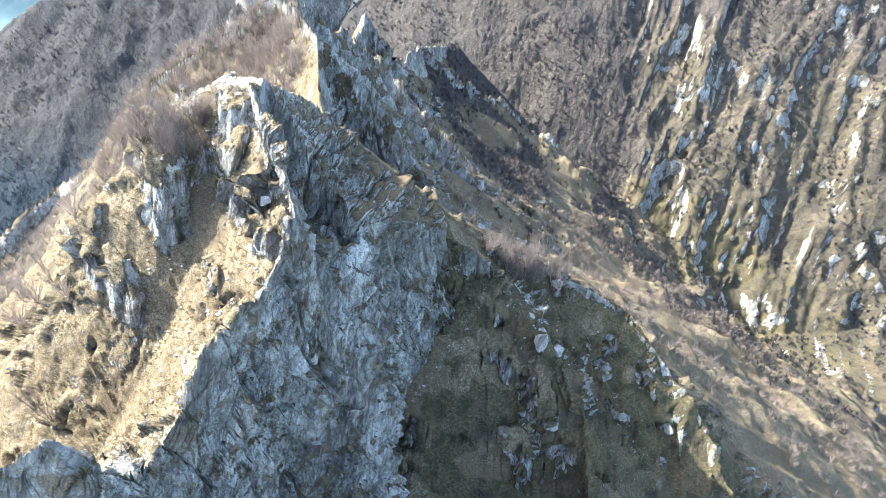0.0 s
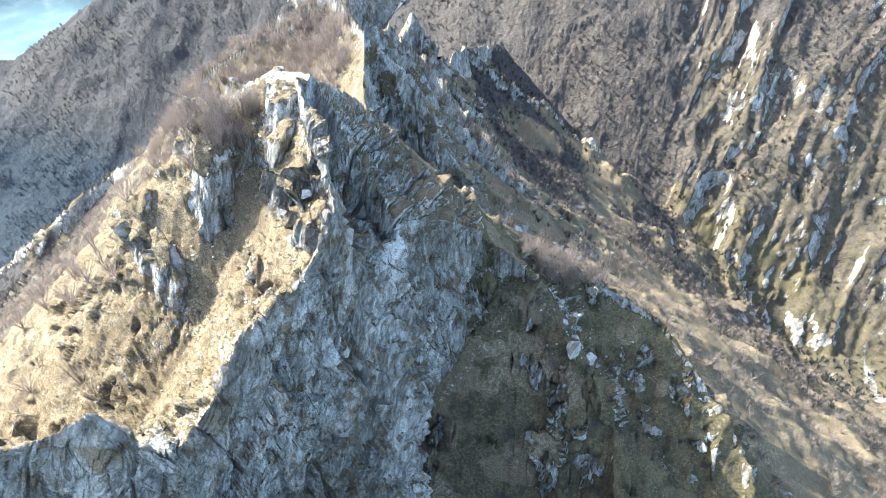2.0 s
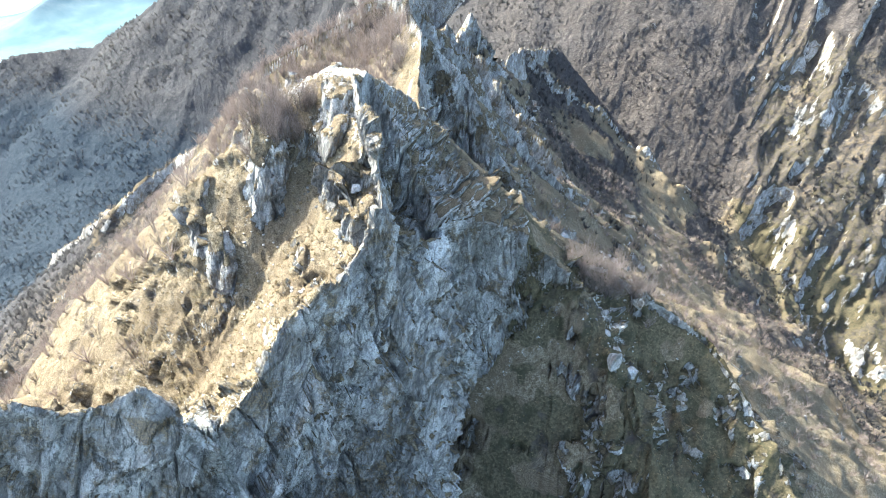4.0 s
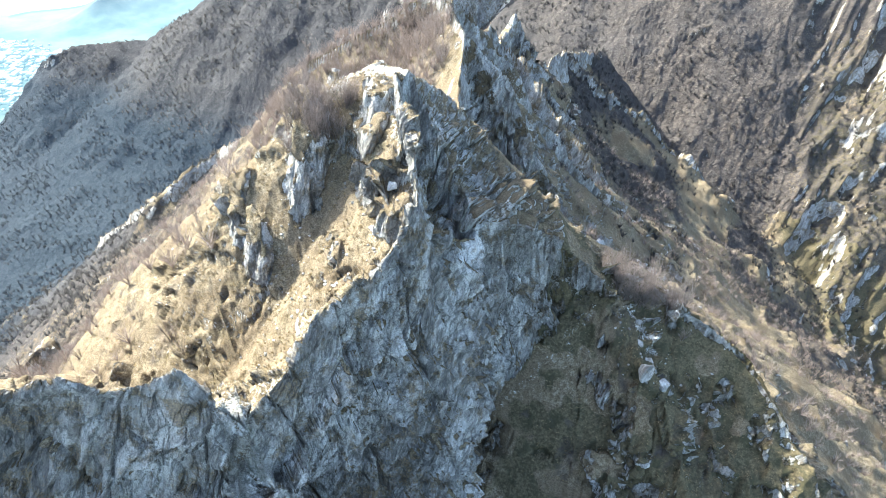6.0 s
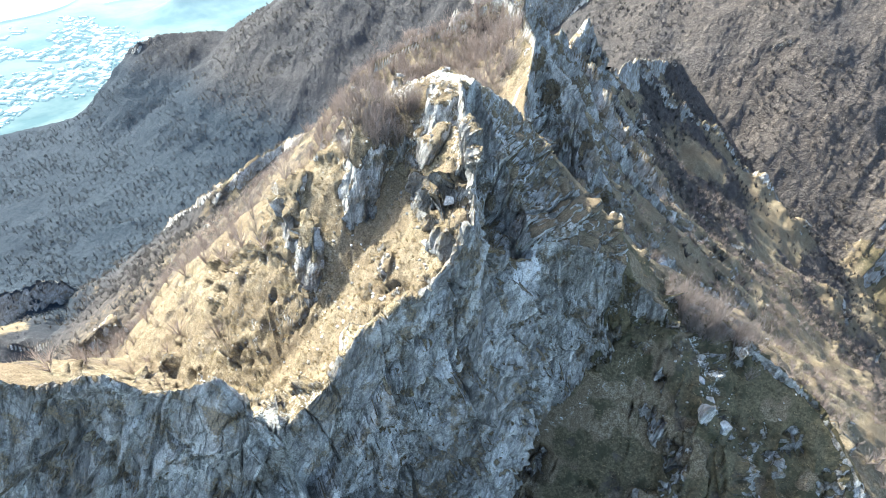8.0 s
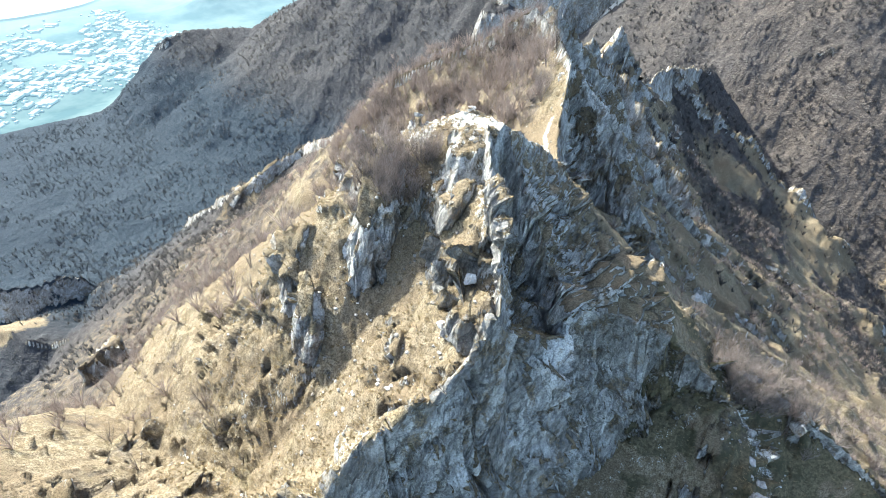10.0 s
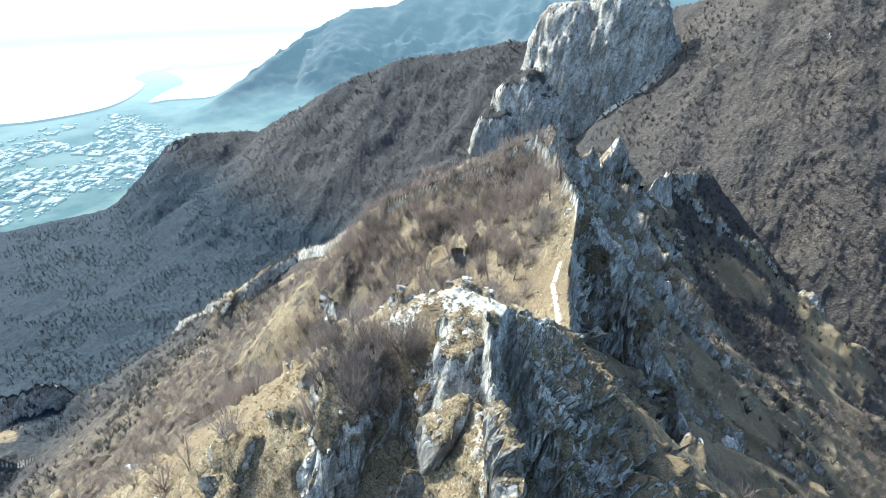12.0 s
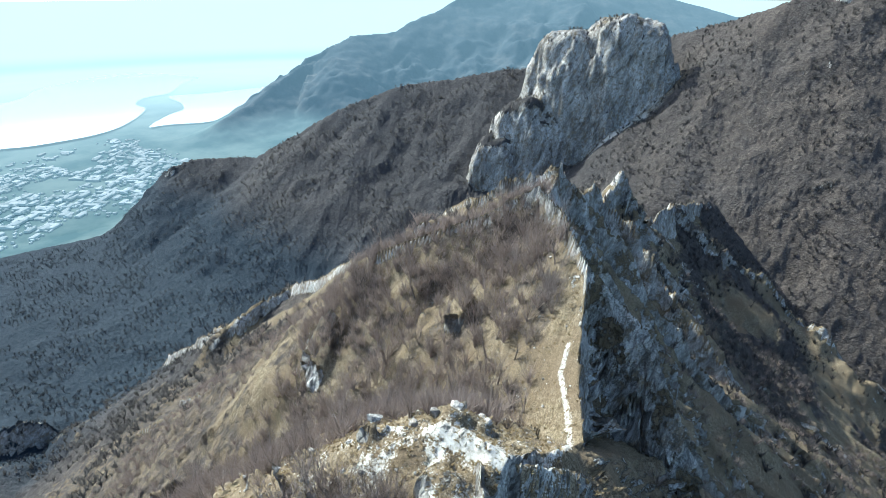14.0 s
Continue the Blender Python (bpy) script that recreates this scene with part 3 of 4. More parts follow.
def cover_of(P, N, away, west):
    """Rock, wood, pale gravel and haze tint, from slope, height and place."""
    x, y, z = (P[..., i].ravel() for i in range(3))
    nz = N[..., 2].ravel()
    far = np.hypot(x, y)
    p = np.stack([x, y, z], 1)
    rock = smooth(0.66, 0.42, nz + 0.10 * fbm(p / 9, 3, 71))
    rock = np.maximum(rock, 0.62 * smooth(0.1, 0.45, fbm(p / 13, 3, 72)) * smooth(0.86, 0.6, nz))
    rock = np.where(far > 400, smooth(0.62, 0.40, nz + 0.06 * fbm(p / 20, 3, 71)), rock)
    sunny = smooth(110, 95, y) * smooth(-16, -22, x) * smooth(-100, -60, x)
    rock = np.maximum(rock, sunny * 0.62 * smooth(0.05, 0.35, fbm(p / 6, 3, 79)) * smooth(0.9, 0.68, nz))
    slabs = smooth(102, 94, y) * smooth(48, 55, y) * smooth(0.5, 0.3, west.ravel()) * smooth(-38, -30, x) * smooth(-92, -82, z)
    rock = np.maximum(rock, slabs * (0.86 + 0.35 * fbm(p / 5, 3, 80)))
    top_r = np.exp(-(((x + 36) / 9) ** 2 + ((y - 88) / 8) ** 2) ** 2)
    crest = smooth(7, 1.5, away.ravel()) * smooth(300, 120, far) * smooth(14, 20, np.abs(y - 112)) * (1 - top_r)
    rock = np.maximum(rock, np.maximum(crest * (0.5 + 0.35 * fbm(p / 4, 3, 73)), top_r * (0.42 + 0.5 * fbm(p / 2.6, 3, 73))))
    rock = rock * (1 - 0.6 * smooth(-70, -95, x) * smooth(420, 330, far) * smooth(0.3, 0.5, nz))
    flank = smooth(0.5, 0.3, west.ravel()) * smooth(104, 116, y) * smooth(430, 330, far)
    rock = rock * (1 - 0.55 * flank * smooth(0.0, 0.28, fbm(p / 6, 3, 60)))
    wood = smooth(170, 480, far) * (0.72 - 0.55 * smooth(-0.1, 0.45, fbm(p / 55, 3, 74)))
    wood = np.maximum(wood, smooth(40, 60, away.ravel()) * smooth(-40, -90, x) * 0.55)
    wood = np.where(far > 600, np.maximum(wood, 0.8), wood)
    face = smooth(420, 520, y + 0.5 * x) * smooth(150, 260, x) * smooth(900, 720, far + 60 * fbm(p / 80, 2, 77))
    wood = wood * (1 - 0.36 * face)
    ribs = smooth(0.10, 0.40, fbm(np.stack([(0.9 * x - 0.45 * y) / 7, (0.45 * x + 0.9 * y) / 60, z / 60], 1), 4, 70, 0.65))
    rock = np.maximum(rock, 0.53 * face * ribs)
    dark_turf = smooth(-14, 0, x) * smooth(112, 100, y) * smooth(140, 100, far)
    rock = rock * (1 - 0.6 * dark_turf * smooth(0.1, -0.15, fbm(p / 6, 3, 62)))
    moor = face * (0.62 + 0.5 * fbm(p / 30, 3, 63))
    wood = np.maximum(wood, dark_turf * (0.30 + 0.35 * fbm(p / 7, 3, 78)))
    scrub = smooth(-37, -42, x) * smooth(92, 100, y) * smooth(330, 230, far) + 0.8 * smooth(-50, -60, x) * smooth(98, 90, y)
    wood = np.maximum(wood, scrub * (0.43 + 0.28 * fbm(p / 8, 3, 67)))
    for cx, cy, rx, ry, _ in PEAKS[4:]:                    # open grassy knolls among the woods
        wood = wood * (1 - 0.85 * np.exp(-(((x - cx) / rx) ** 2 + ((y - cy) / ry) ** 2) ** 2))
    wood = wood * smooth(0.35, 0.55, nz)
    worn = on_path(x, y, 1.9)[0]
    rock = rock * (1 - worn)
    pale = np.maximum(0.56 * on_path(x, y, 0.6)[0], 0.36 * on_path(x, y, 0.9, HOLLOW_PATH)[0])
    # trodden, bleached limestone on the broad top of the crest
    top_ = np.exp(-np.maximum(np.abs((x + 37) * 0.75 + (y - 87) * 0.35) / 15, np.abs((y - 86) - 0.35 * (x + 37)) / 7) ** 4)
    pale = np.maximum(pale, top_ * (0.39 + 0.42 * fbm(p / 2.2, 3, 69)) * smooth(0.4, 0.65, nz))
    rubble = np.exp(-(((x - 15 - 1.1 * (100 - y)) / 4.0) ** 2 + ((y - 97) / 8) ** 2))
    pale = np.maximum(pale, rubble * (0.50 + 0.5 * fbm(p / 2.0, 3, 61)))
    # pale buttress below the crest
    butt = np.exp(-(((x + 33.5) / 5.5) ** 2 + ((y - 79) / 8) ** 2) ** 2)
    pale = np.maximum(pale, butt * (0.40 + 0.45 * fbm(p / 2.4, 3, 68)))
    pale = np.maximum(pale, 0.62 * np.exp(-(((x + 37.5) / 4.5) ** 2 + ((y - 33) / 3.0) ** 2)))
    pale = np.maximum(pale, smooth(5, 0.5, away.ravel()) * smooth(96, 90, y) * smooth(-10, -16, x) * (0.42 + 0.14 * smooth(72, 80, y) + 0.3 * fbm(p / 3, 3, 75)) * smooth(0.4, 0.7, nz))
    # painted haze grows with distance and towards the west
    haze_tint = smooth(250, 620, far) * (0.22 + 0.78 * smooth(150, -420, x)) + 0.15 * fbm(p / 120, 3, 76)
    # bare limestone of the tower and the scree at its foot
    stack = np.exp(-(((x + 185) / 135) ** 2 + ((y - 925) / 62) ** 2) ** 3)
    rock = np.maximum(rock, stack * (0.66 + 0.45 * fbm(p / 22, 3, 66)))
    wood = wood * (1 - 0.8 * stack)
    scree = np.exp(-(((x + 130 - 1.6 * (y - 870)) / 34) ** 2 + ((y - 870) / 34) ** 2))
    pale = np.maximum(pale, scree * (0.62 + 0.5 * fbm(p / 18, 3, 65)))
    # full tint only low in the valley, darkening it in place of shade
    haze_tint = haze_tint * (0.45 + 0.55 * smooth(-340, -420, z))
    return np.stack([rock, wood, pale, np.clip(haze_tint, 0, 0.95)], 1), np.maximum(dark_turf * smooth(0.35, 0.6, 0.62 + 0.5 * fbm(p / 9, 3, 64)), moor)


BED = np.array([0.28, 0.41, 0.87]) / np.linalg.norm([0.28, 0.41, 0.87])       # the beds run this way up the great face
ACROSS = np.array([0.50, 0.71, -0.50])


def crag(P, N, rock, away):
    """Push rock out along its normal: tilted slabs that overlap like shingles across the beds, split by joints, coarser far off."""
    flat = P.reshape(-1, 3)
    for _ in range(3):
        N = (N + np.roll(N, 1, 0) + np.roll(N, -1, 0)) / 3
        N[:, 1:-1] = (N[:, 1:-1] + N[:, 2:] + N[:, :-2]) / 3
    N = N.reshape(-1, 3) / np.linalg.norm(N, axis=2).reshape(-1, 1)
    dist = np.hypot(flat[:, 0], flat[:, 1])
    out = flat.copy()
    for low, high, size in ((0, 300, 1.0), (300, 1300, 3.0)):
        pick = (rock > 0.12) & (dist >= low) & (dist < high)
        q = flat[pick]
        along = (q @ BED)[:, None] * BED
        bent = 0.5 * size * np.stack([vnoise(q / (3.1 * size), 81), vnoise(q / (3.1 * size), 82), vnoise(q / (3.1 * size), 83)], 1)
        s = q - 0.48 * along + 1.4 * bent
        push = 0.55 * ridged(q / (8 * size), 2, 84) + 0.16 * fbm(q / (0.8 * size), 3, 85)
        push += 0.12 * ridged((q - 0.85 * along + 0.6 * bent) / (0.9 * size), 3, 86)
        for wide, jump, tilt, joint, seed in ((9.0, 3.4, 0.44, 2.0, 90), (3.8, 2.0, 0.62, 1.0, 91), (1.6, 0.5, 0.32, 0.2, 92)):
            v, edge, off = cells(s / (wide * size) + 0.5, seed)
            push += jump * (v - 0.5) + tilt * (0.3 + 1.2 * v) * wide * np.clip(off @ ACROSS, -0.6, 0.6) - joint * smooth(0.07, 0.0, edge)
        push *= 1 - 0.4 * smooth(130, 180, dist[pick]) * (low == 0)
        push *= 1 - 0.6 * np.exp(-(((q[:, 0] + 27) / 7) ** 2 + ((q[:, 1] - 96) / 7) ** 2) ** 2)
        push *= 1 - 0.68 * np.exp(-(((q[:, 0] + 35) / 10) ** 2 + ((q[:, 1] - 79) / 16) ** 2) ** 2)
        push *= 1 - 0.55 * np.exp(-(((q[:, 0] + 52) / 16) ** 2 + ((q[:, 1] - 56) / 20) ** 2) ** 2)
        push *= 0.3 + 0.7 * smooth(0.5 * size, 5 * size, away[pick])
        steep_ = 0.35 + 0.65 * smooth(0.88, 0.6, N[pick, 2])
        out[pick] += N[pick] * (size * (1.0 if low == 0 else 0.35) * push * steep_ * smooth(0.1, 0.7, rock[pick]))[:, None]
    return out.reshape(P.shape)


P, away, west = sheet(8.0, 1420.0, 900)
N = normals(P)
far_ = np.hypot(P[..., 0], P[..., 1])
cover, dark_turf = cover_of(P, N, away, west)
P = crag(P, N, cover[:, 0], away.ravel())
# turf holds on the ledges of the near crags
ledge = smooth(0.52, 0.74, normals(P)[..., 2].ravel() + 0.08 * fbm(P.reshape(-1, 3) / 2.5, 2, 98)) * (far_.ravel() < 320)
cover[:, 0] = np.where(cover[:, 0] > 0.5, np.maximum(cover[:, 0] - 0.62 * ledge, 0.2), cover[:, 0])
# tussocks and small steps on the turf, crowns in the wood
flat = P.reshape(-1, 3)
near_ = far_.ravel() < 260
turf = np.zeros(len(flat))
turf[near_] = 0.45 * fbm(flat[near_] / 2.4, 3, 95) + 0.30 * np.abs(vnoise(flat[near_] / 1.0, 96)) + 0.14 * np.abs(vnoise(flat[near_] / 0.45, 99))
woods = (cover[:, 1] > 0.3) & (far_.ravel() > 200)
v_, b_, _ = cells(flat[woods] / np.array([7.0, 7.0, 30.0]), 97)
turf[woods] += 1.9 * smooth(0.0, 0.5, b_) * (0.5 + v_) * smooth(0.3, 0.6, cover[woods, 1])
flat[:, 2] += turf * (1 - 0.8 * np.clip(cover[:, 0], 0, 1))
ground = grid_mesh("ground", flat.reshape(P.shape), GROUND, cover, (cover[:, 0] > 0.55) & (far_.ravel() < 320), dark_turf)
tagged(ground, "limestone ridge with dry straw-coloured grass and leafless woods", "ground", kind="structure")


# ---- far distance: plain, lake shore and the mountain behind, haze painted as glow ----
def haze_material():
    m, nt, b = material("hazy_distance", 1.0)
    k = Nodes(nt)
    cover = k.node("ShaderNodeAttribute")
    cover.attribute_name = "cover"
    hill = k.node("ShaderNodeSeparateColor", Color=cover.outputs["Color"])
    # crowns with nearly full haze tint in their colour
    wood, _ = forest_look(k, 0.9)
    wood = k.mix(0.5, wood, k.ramp(k.noise(0.02, 6, 0.7), (0.35, (0.05, 0.065, 0.08)), (0.65, (0.13, 0.14, 0.15))))
    wood = k.mix(k.ramp(k.noise(0.008, 5, 0.7), (0.5, 0.0), (0.66, 0.4)), wood, (0.20, 0.18, 0.16))
    flat_ = k.ramp(k.noise(0.004, 5, 0.65), (0.4, (0.05, 0.085, 0.085)), (0.6, (0.13, 0.165, 0.15)))
    base = k.mix(hill.outputs[0], flat_, wood)
    nt.links.new(base, b.inputs["Base Color"])
    # haze as blue to white emission, mixed over the base colour
    haze_glow = k.node("ShaderNodeEmission", Color=k.mix(hill.outputs[1], (0.075, 0.135, 0.18), (0.36, 0.455, 0.48)), Strength=1.0)
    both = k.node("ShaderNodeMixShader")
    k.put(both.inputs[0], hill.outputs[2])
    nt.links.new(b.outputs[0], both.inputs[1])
    nt.links.new(haze_glow.outputs[0], both.inputs[2])
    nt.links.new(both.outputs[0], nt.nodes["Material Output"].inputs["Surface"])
    return m


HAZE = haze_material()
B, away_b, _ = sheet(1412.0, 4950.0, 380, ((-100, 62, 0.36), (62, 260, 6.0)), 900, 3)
far_b = np.hypot(B[..., 0], B[..., 1]).ravel()
hill_b = smooth(PLAIN + 25, PLAIN + 80, B[..., 2].ravel()) * smooth(4500, 4200, far_b)
# share of emissive haze, rising with distance
haze_share_b = 0.24 + 0.69 * smooth(1300, 4300, far_b) ** 0.75
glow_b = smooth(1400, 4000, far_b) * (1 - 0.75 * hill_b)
B[..., 2] -= 1.5
backdrop = grid_mesh("backdrop", B, HAZE, np.stack([hill_b, glow_b, np.clip(haze_share_b * (1 - 0.25 * hill_b), 0, 0.95), np.ones_like(hill_b)], 1))
tagged(backdrop, "blue mountains and pale plain far off, haze added as glow", "backdrop", kind="structure")


# ---- helpers for things ----
ground.data.update()
bpy.context.view_layer.update()


def floor_at(x, y):
    """Top of the ground under x, y and its normal."""
    hit, place, normal, _ = ground.ray_cast(Vector((x, y, 400)), Vector((0, 0, -1)))
    return (place, normal) if hit else (None, None)


def mesh_of(name, verts, faces, mat, smooth_=True):
    me = bpy.data.meshes.new(name)
    me.from_pydata(verts, [], faces)
    me.materials.append(mat)
    me.polygons.foreach_set("use_smooth", [smooth_] * len(me.polygons))
    me.update()
    return me


def part(name, me, parent, label=""):
    ob = new(name, me)
    ob.parent = parent
    return tagged(ob, label) if label else ob


def plain_material(name, col_a, col_b, scale, rough=0.9, spread=0.25, thin=0.0):
    m, nt, b = material(name, rough)
    k = Nodes(nt)
    info = k.node("ShaderNodeObjectInfo")
    geo = nt.nodes.new("ShaderNodeNewGeometry")
    v = k.math("ADD", k.math("MULTIPLY", info.outputs["Random"], spread), k.math("MULTIPLY", geo.outputs["Random Per Island"], spread))
    f = k.math("ADD", k.math("SUBTRACT", k.noise(scale, 4, 0.7), spread), v)
    col = k.ramp(f, (0.2, col_a), (0.8, col_b))
    nt.links.new(col, b.inputs["Base Color"])
    if thin:                                   # thin blades let light through
        both, through_ = k.node("ShaderNodeMixShader"), k.node("ShaderNodeBsdfTranslucent", Color=col)
        both.inputs[0].default_value = thin
        nt.links.new(b.outputs[0], both.inputs[1])
        nt.links.new(through_.outputs[0], both.inputs[2])
        nt.links.new(both.outputs[0], nt.nodes["Material Output"].inputs["Surface"])
    return m


def stone_material(name, lift):
    m, nt, b = material(name, 0.9)
    k = Nodes(nt)
    col, relief = rock_look(k)
    col = k.mix(lift, col, (0.66, 0.65, 0.62))
    nt.links.new(col, b.inputs["Base Color"])
    nt.links.new(k.bump(relief, 0.8, 0.3), b.inputs["Normal"])
    return m


BARK = plain_material("grey_bark", (0.075, 0.058, 0.048), (0.22, 0.185, 0.16), 3.0)
TWIG = plain_material("bare_twigs", (0.15, 0.115, 0.097), (0.37, 0.305, 0.265), 1.5, 0.9, 0.25, 0.3)
FAR_TWIG = plain_material("far_crowns", (0.050, 0.047, 0.045), (0.140, 0.126, 0.115), 0.05, 0.95, 0.3, 0.5)
# far crowns again, darkened and blued to stand for valley shade and haze
SHADED_TWIG = plain_material("shaded_valley_crowns", (0.019, 0.025, 0.031), (0.064, 0.071, 0.079), 0.05, 0.95, 0.3, 0.5)
STRAW = plain_material("straw_grass", (0.19, 0.14, 0.075), (0.43, 0.345, 0.21), 2.0, 0.95, 0.4, 0.5)
STONE = stone_material("grey_limestone", 0.0)
PALE_STONE = stone_material("pale_limestone", 0.16)


# ---- water, town ----
def blob(points, n=6):
    """A smooth closed outline through the given corners."""
    pts, out = [Vector(p_) for p_ in points], []
    for i in range(len(pts)):
        a, b, c, d = pts[i - 1], pts[i], pts[(i + 1) % len(pts)], pts[(i + 2) % len(pts)]
        for j in range(n):
            t = j / n
            out.append(0.5 * (2 * b + (c - a) * t + (2 * a - 5 * b + 4 * c - d) * t * t + (3 * b - a - 3 * c + d) * t ** 3))
    return out


def water_material():
    m, nt, b = material("still_water", 0.12)
    k = Nodes(nt)
    b.inputs["Base Color"].default_value = (0.30, 0.36, 0.38, 1)
    b.inputs["Specular IOR Level"].default_value = 0.8
    nt.links.new(k.bump(k.noise(0.05, 3), 0.15, 1.0), b.inputs["Normal"])
    return m


WATER = water_material()
LAKES = [[(-2235, 965), (-2239, 1071), (-2179, 1150), (-2134, 1354), (-2198, 1535), (-2380, 1767), (-2530, 1828), (-2640, 1972), (-2640, 2117), (-2824, 2358),
          (-2943, 2590), (-3210, 2595), (-3442, 2568), (-3537, 2357), (-3466, 2094), (-3367, 1844), (-3218, 1729), (-3122, 1543), (-3132, 1300), (-2900, 900)],
         [(-2061, 1534), (-2022, 1598), (-1915, 1707), (-1951, 1837), (-2098, 2132), (-2281, 2510), (-2363, 2367), (-2463, 2183), (-2557, 2047), (-2355, 1944),
          (-2221, 1843), (-2178, 1728)]]
for shore in LAKES:
    ring = blob(shore)
    bm = bmesh.new()
    face_ = bm.faces.new([bm.verts.new((v.x, v.y, PLAIN + 7)) for v in ring])
    bmesh.ops.triangulate(bm, faces=[face_])
    bmesh.ops.recalc_face_normals(bm, faces=bm.faces)
    me = bpy.data.meshes.new("lake")
    bm.to_mesh(me)
    bm.free()
    me.materials.append(WATER)
    tagged(new("water", me), "pale calm lake reflecting the hazy sky", "lake", kind="structure")

ROOF = plain_material("pale_roofs", (0.07, 0.08, 0.085), (0.42, 0.42, 0.41), 0.002, 0.6, 0.5)
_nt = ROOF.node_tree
_mix, _haze_glow = _nt.nodes.new("ShaderNodeMixShader"), _nt.nodes.new("ShaderNodeEmission")
_haze_glow.inputs["Color"].default_value, _mix.inputs[0].default_value = (0.125, 0.195, 0.23, 1), 0.52      # valley haze painted on as an even blue glow
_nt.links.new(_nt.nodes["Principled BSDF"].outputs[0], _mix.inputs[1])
_nt.links.new(_haze_glow.outputs[0], _mix.inputs[2])
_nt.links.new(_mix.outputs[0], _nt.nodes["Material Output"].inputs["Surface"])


def town():
    """Sheds and houses of a valley town, each a walled box with a low gable."""
    rng = random.Random(5)
    verts, faces = [], []
    for _ in range(1700):
        u, v = rng.random(), rng.random()
        cx, cy = -1330 - 640 * u + 60 * rng.gauss(0, 1), 560 + 640 * v + 180 * u
        if noise.noise(Vector((cx / 170, cy / 170, 3.0))) < -0.12 or cx > -1330:
            continue
        big = rng.random() < 0.28
        w, l, h = (rng.uniform(9, 16), rng.uniform(16, 42), rng.uniform(4, 6)) if big else (rng.uniform(4, 6.5), rng.uniform(5, 10), rng.uniform(3, 5))
        ang = radians(rng.choice((24, 24, 114, 26)) + rng.uniform(-4, 4))
        ca, sa = math.cos(ang), math.sin(ang)
        far_c = math.hypot(cx, cy)
        base = PLAIN + 0.10 * max(1500 - far_c, 0) - 4
        i = len(verts)
        for x, y, z in ((-1, -1, 0), (1, -1, 0), (1, 1, 0), (-1, 1, 0), (-1, -1, h), (1, -1, h), (1, 1, h), (-1, 1, h), (0, -1, h + 0.12 * w), (0, 1, h + 0.12 * w)):
            verts.append((cx + x * w / 2 * ca - y * l / 2 * sa, cy + x * w / 2 * sa + y * l / 2 * ca, base + z + 4))
        faces += [tuple(i + j for j in f) for f in ((0, 1, 5, 4), (2, 3, 7, 6), (1, 2, 6, 5), (3, 0, 4, 7), (4, 5, 8), (6, 7, 9), (5, 6, 9, 8), (7, 4, 8, 9))]
    return tagged(new("town", mesh_of("town", verts, faces, ROOF, False)), "pale-roofed sheds and houses of a valley town, haze painted on as glow", "town", kind="stuff")


town()


# ---- bare shrubs and trees ----
def tube(verts, faces, a, b, ra, rb, sides=3):
    axis = (b - a).normalized()
    u = axis.orthogonal().normalized()
    w = axis.cross(u)
    i = len(verts)
    for c, r in ((a, ra), (b, rb)):
        for j in range(sides):
            t = 2 * math.pi * j / sides
            verts.append(c + r * (math.cos(t) * u + math.sin(t) * w))
    faces.extend((i + j, i + (j + 1) % sides, i + sides + (j + 1) % sides, i + sides + j) for j in range(sides))


def shrub_meshes(seed, tall, stems, spread, twigs=5, thick=0.05):
    rng = random.Random(seed)
    sv, sf, tv, tf = [], [], [], []
    up = Vector((0, 0, 1))
    for s in range(stems):
        a = rng.uniform(0, 2 * math.pi)
        lean = rng.uniform(0.1, 1.0) * spread
        d = Vector((math.cos(a) * lean, math.sin(a) * lean, 1)).normalized()
        p0 = Vector((math.cos(a), math.sin(a), 0)) * 0.15 * rng.random() - up * 0.4
        length = tall * rng.uniform(0.7, 1.1)
        r, nodes_ = thick * rng.uniform(0.7, 1.3), 5
        for n in range(nodes_):
            d = (d + 0.18 * Vector((rng.uniform(-1, 1), rng.uniform(-1, 1), rng.uniform(-0.2, 0.8)))).normalized()
            p1 = p0 + d * length / nodes_
            tube(sv, sf, p0, p1, r, r * 0.74)
            if n > 0:
                for _ in range(2):
                    b = (d + 0.9 * Vector((rng.uniform(-1, 1), rng.uniform(-1, 1), rng.uniform(-0.1, 0.9)))).normalized()
                    q0 = p0.lerp(p1, rng.random())
                    q1 = q0 + b * length * rng.uniform(0.18, 0.36)
                    tube(tv, tf, q0, q1, r * 0.42, r * 0.2)
                    for _ in range(twigs):
                        e = (b + 0.8 * Vector((rng.uniform(-1, 1), rng.uniform(-1, 1), rng.uniform(-0.3, 1)))).normalized()
                        o = q0.lerp(q1, rng.uniform(0.2, 1))
                        tip = o + e * length * rng.uniform(0.10, 0.24)
                        side = e.orthogonal().normalized() * r * 0.22
                        i = len(tv)
                        tv.extend((o - side, o + side, tip))
                        tf.append((i, i + 1, i + 2))
            p0, r = p1, r * 0.74
    return sv, sf, tv, tf


SHRUBS = []
for n_, (tall, stems, spread, twigs, thick) in enumerate(((3.2, 8, 0.7, 6, 0.05), (4.2, 6, 0.45, 6, 0.06), (2.4, 9, 0.9, 5, 0.04), (5.2, 4, 0.35, 7, 0.08), (3.0, 12, 0.8, 6, 0.045), (6.2, 2, 0.3, 8, 0.11))):
    sv, sf, tv, tf = shrub_meshes(100 + n_, tall, stems, spread, twigs, thick)
    SHRUBS.append((mesh_of("trunk", sv, sf, BARK), mesh_of("crown", tv, tf, TWIG, False), (sv, sf, tv, tf)))

rng = random.Random(11)
shrub_count = 0


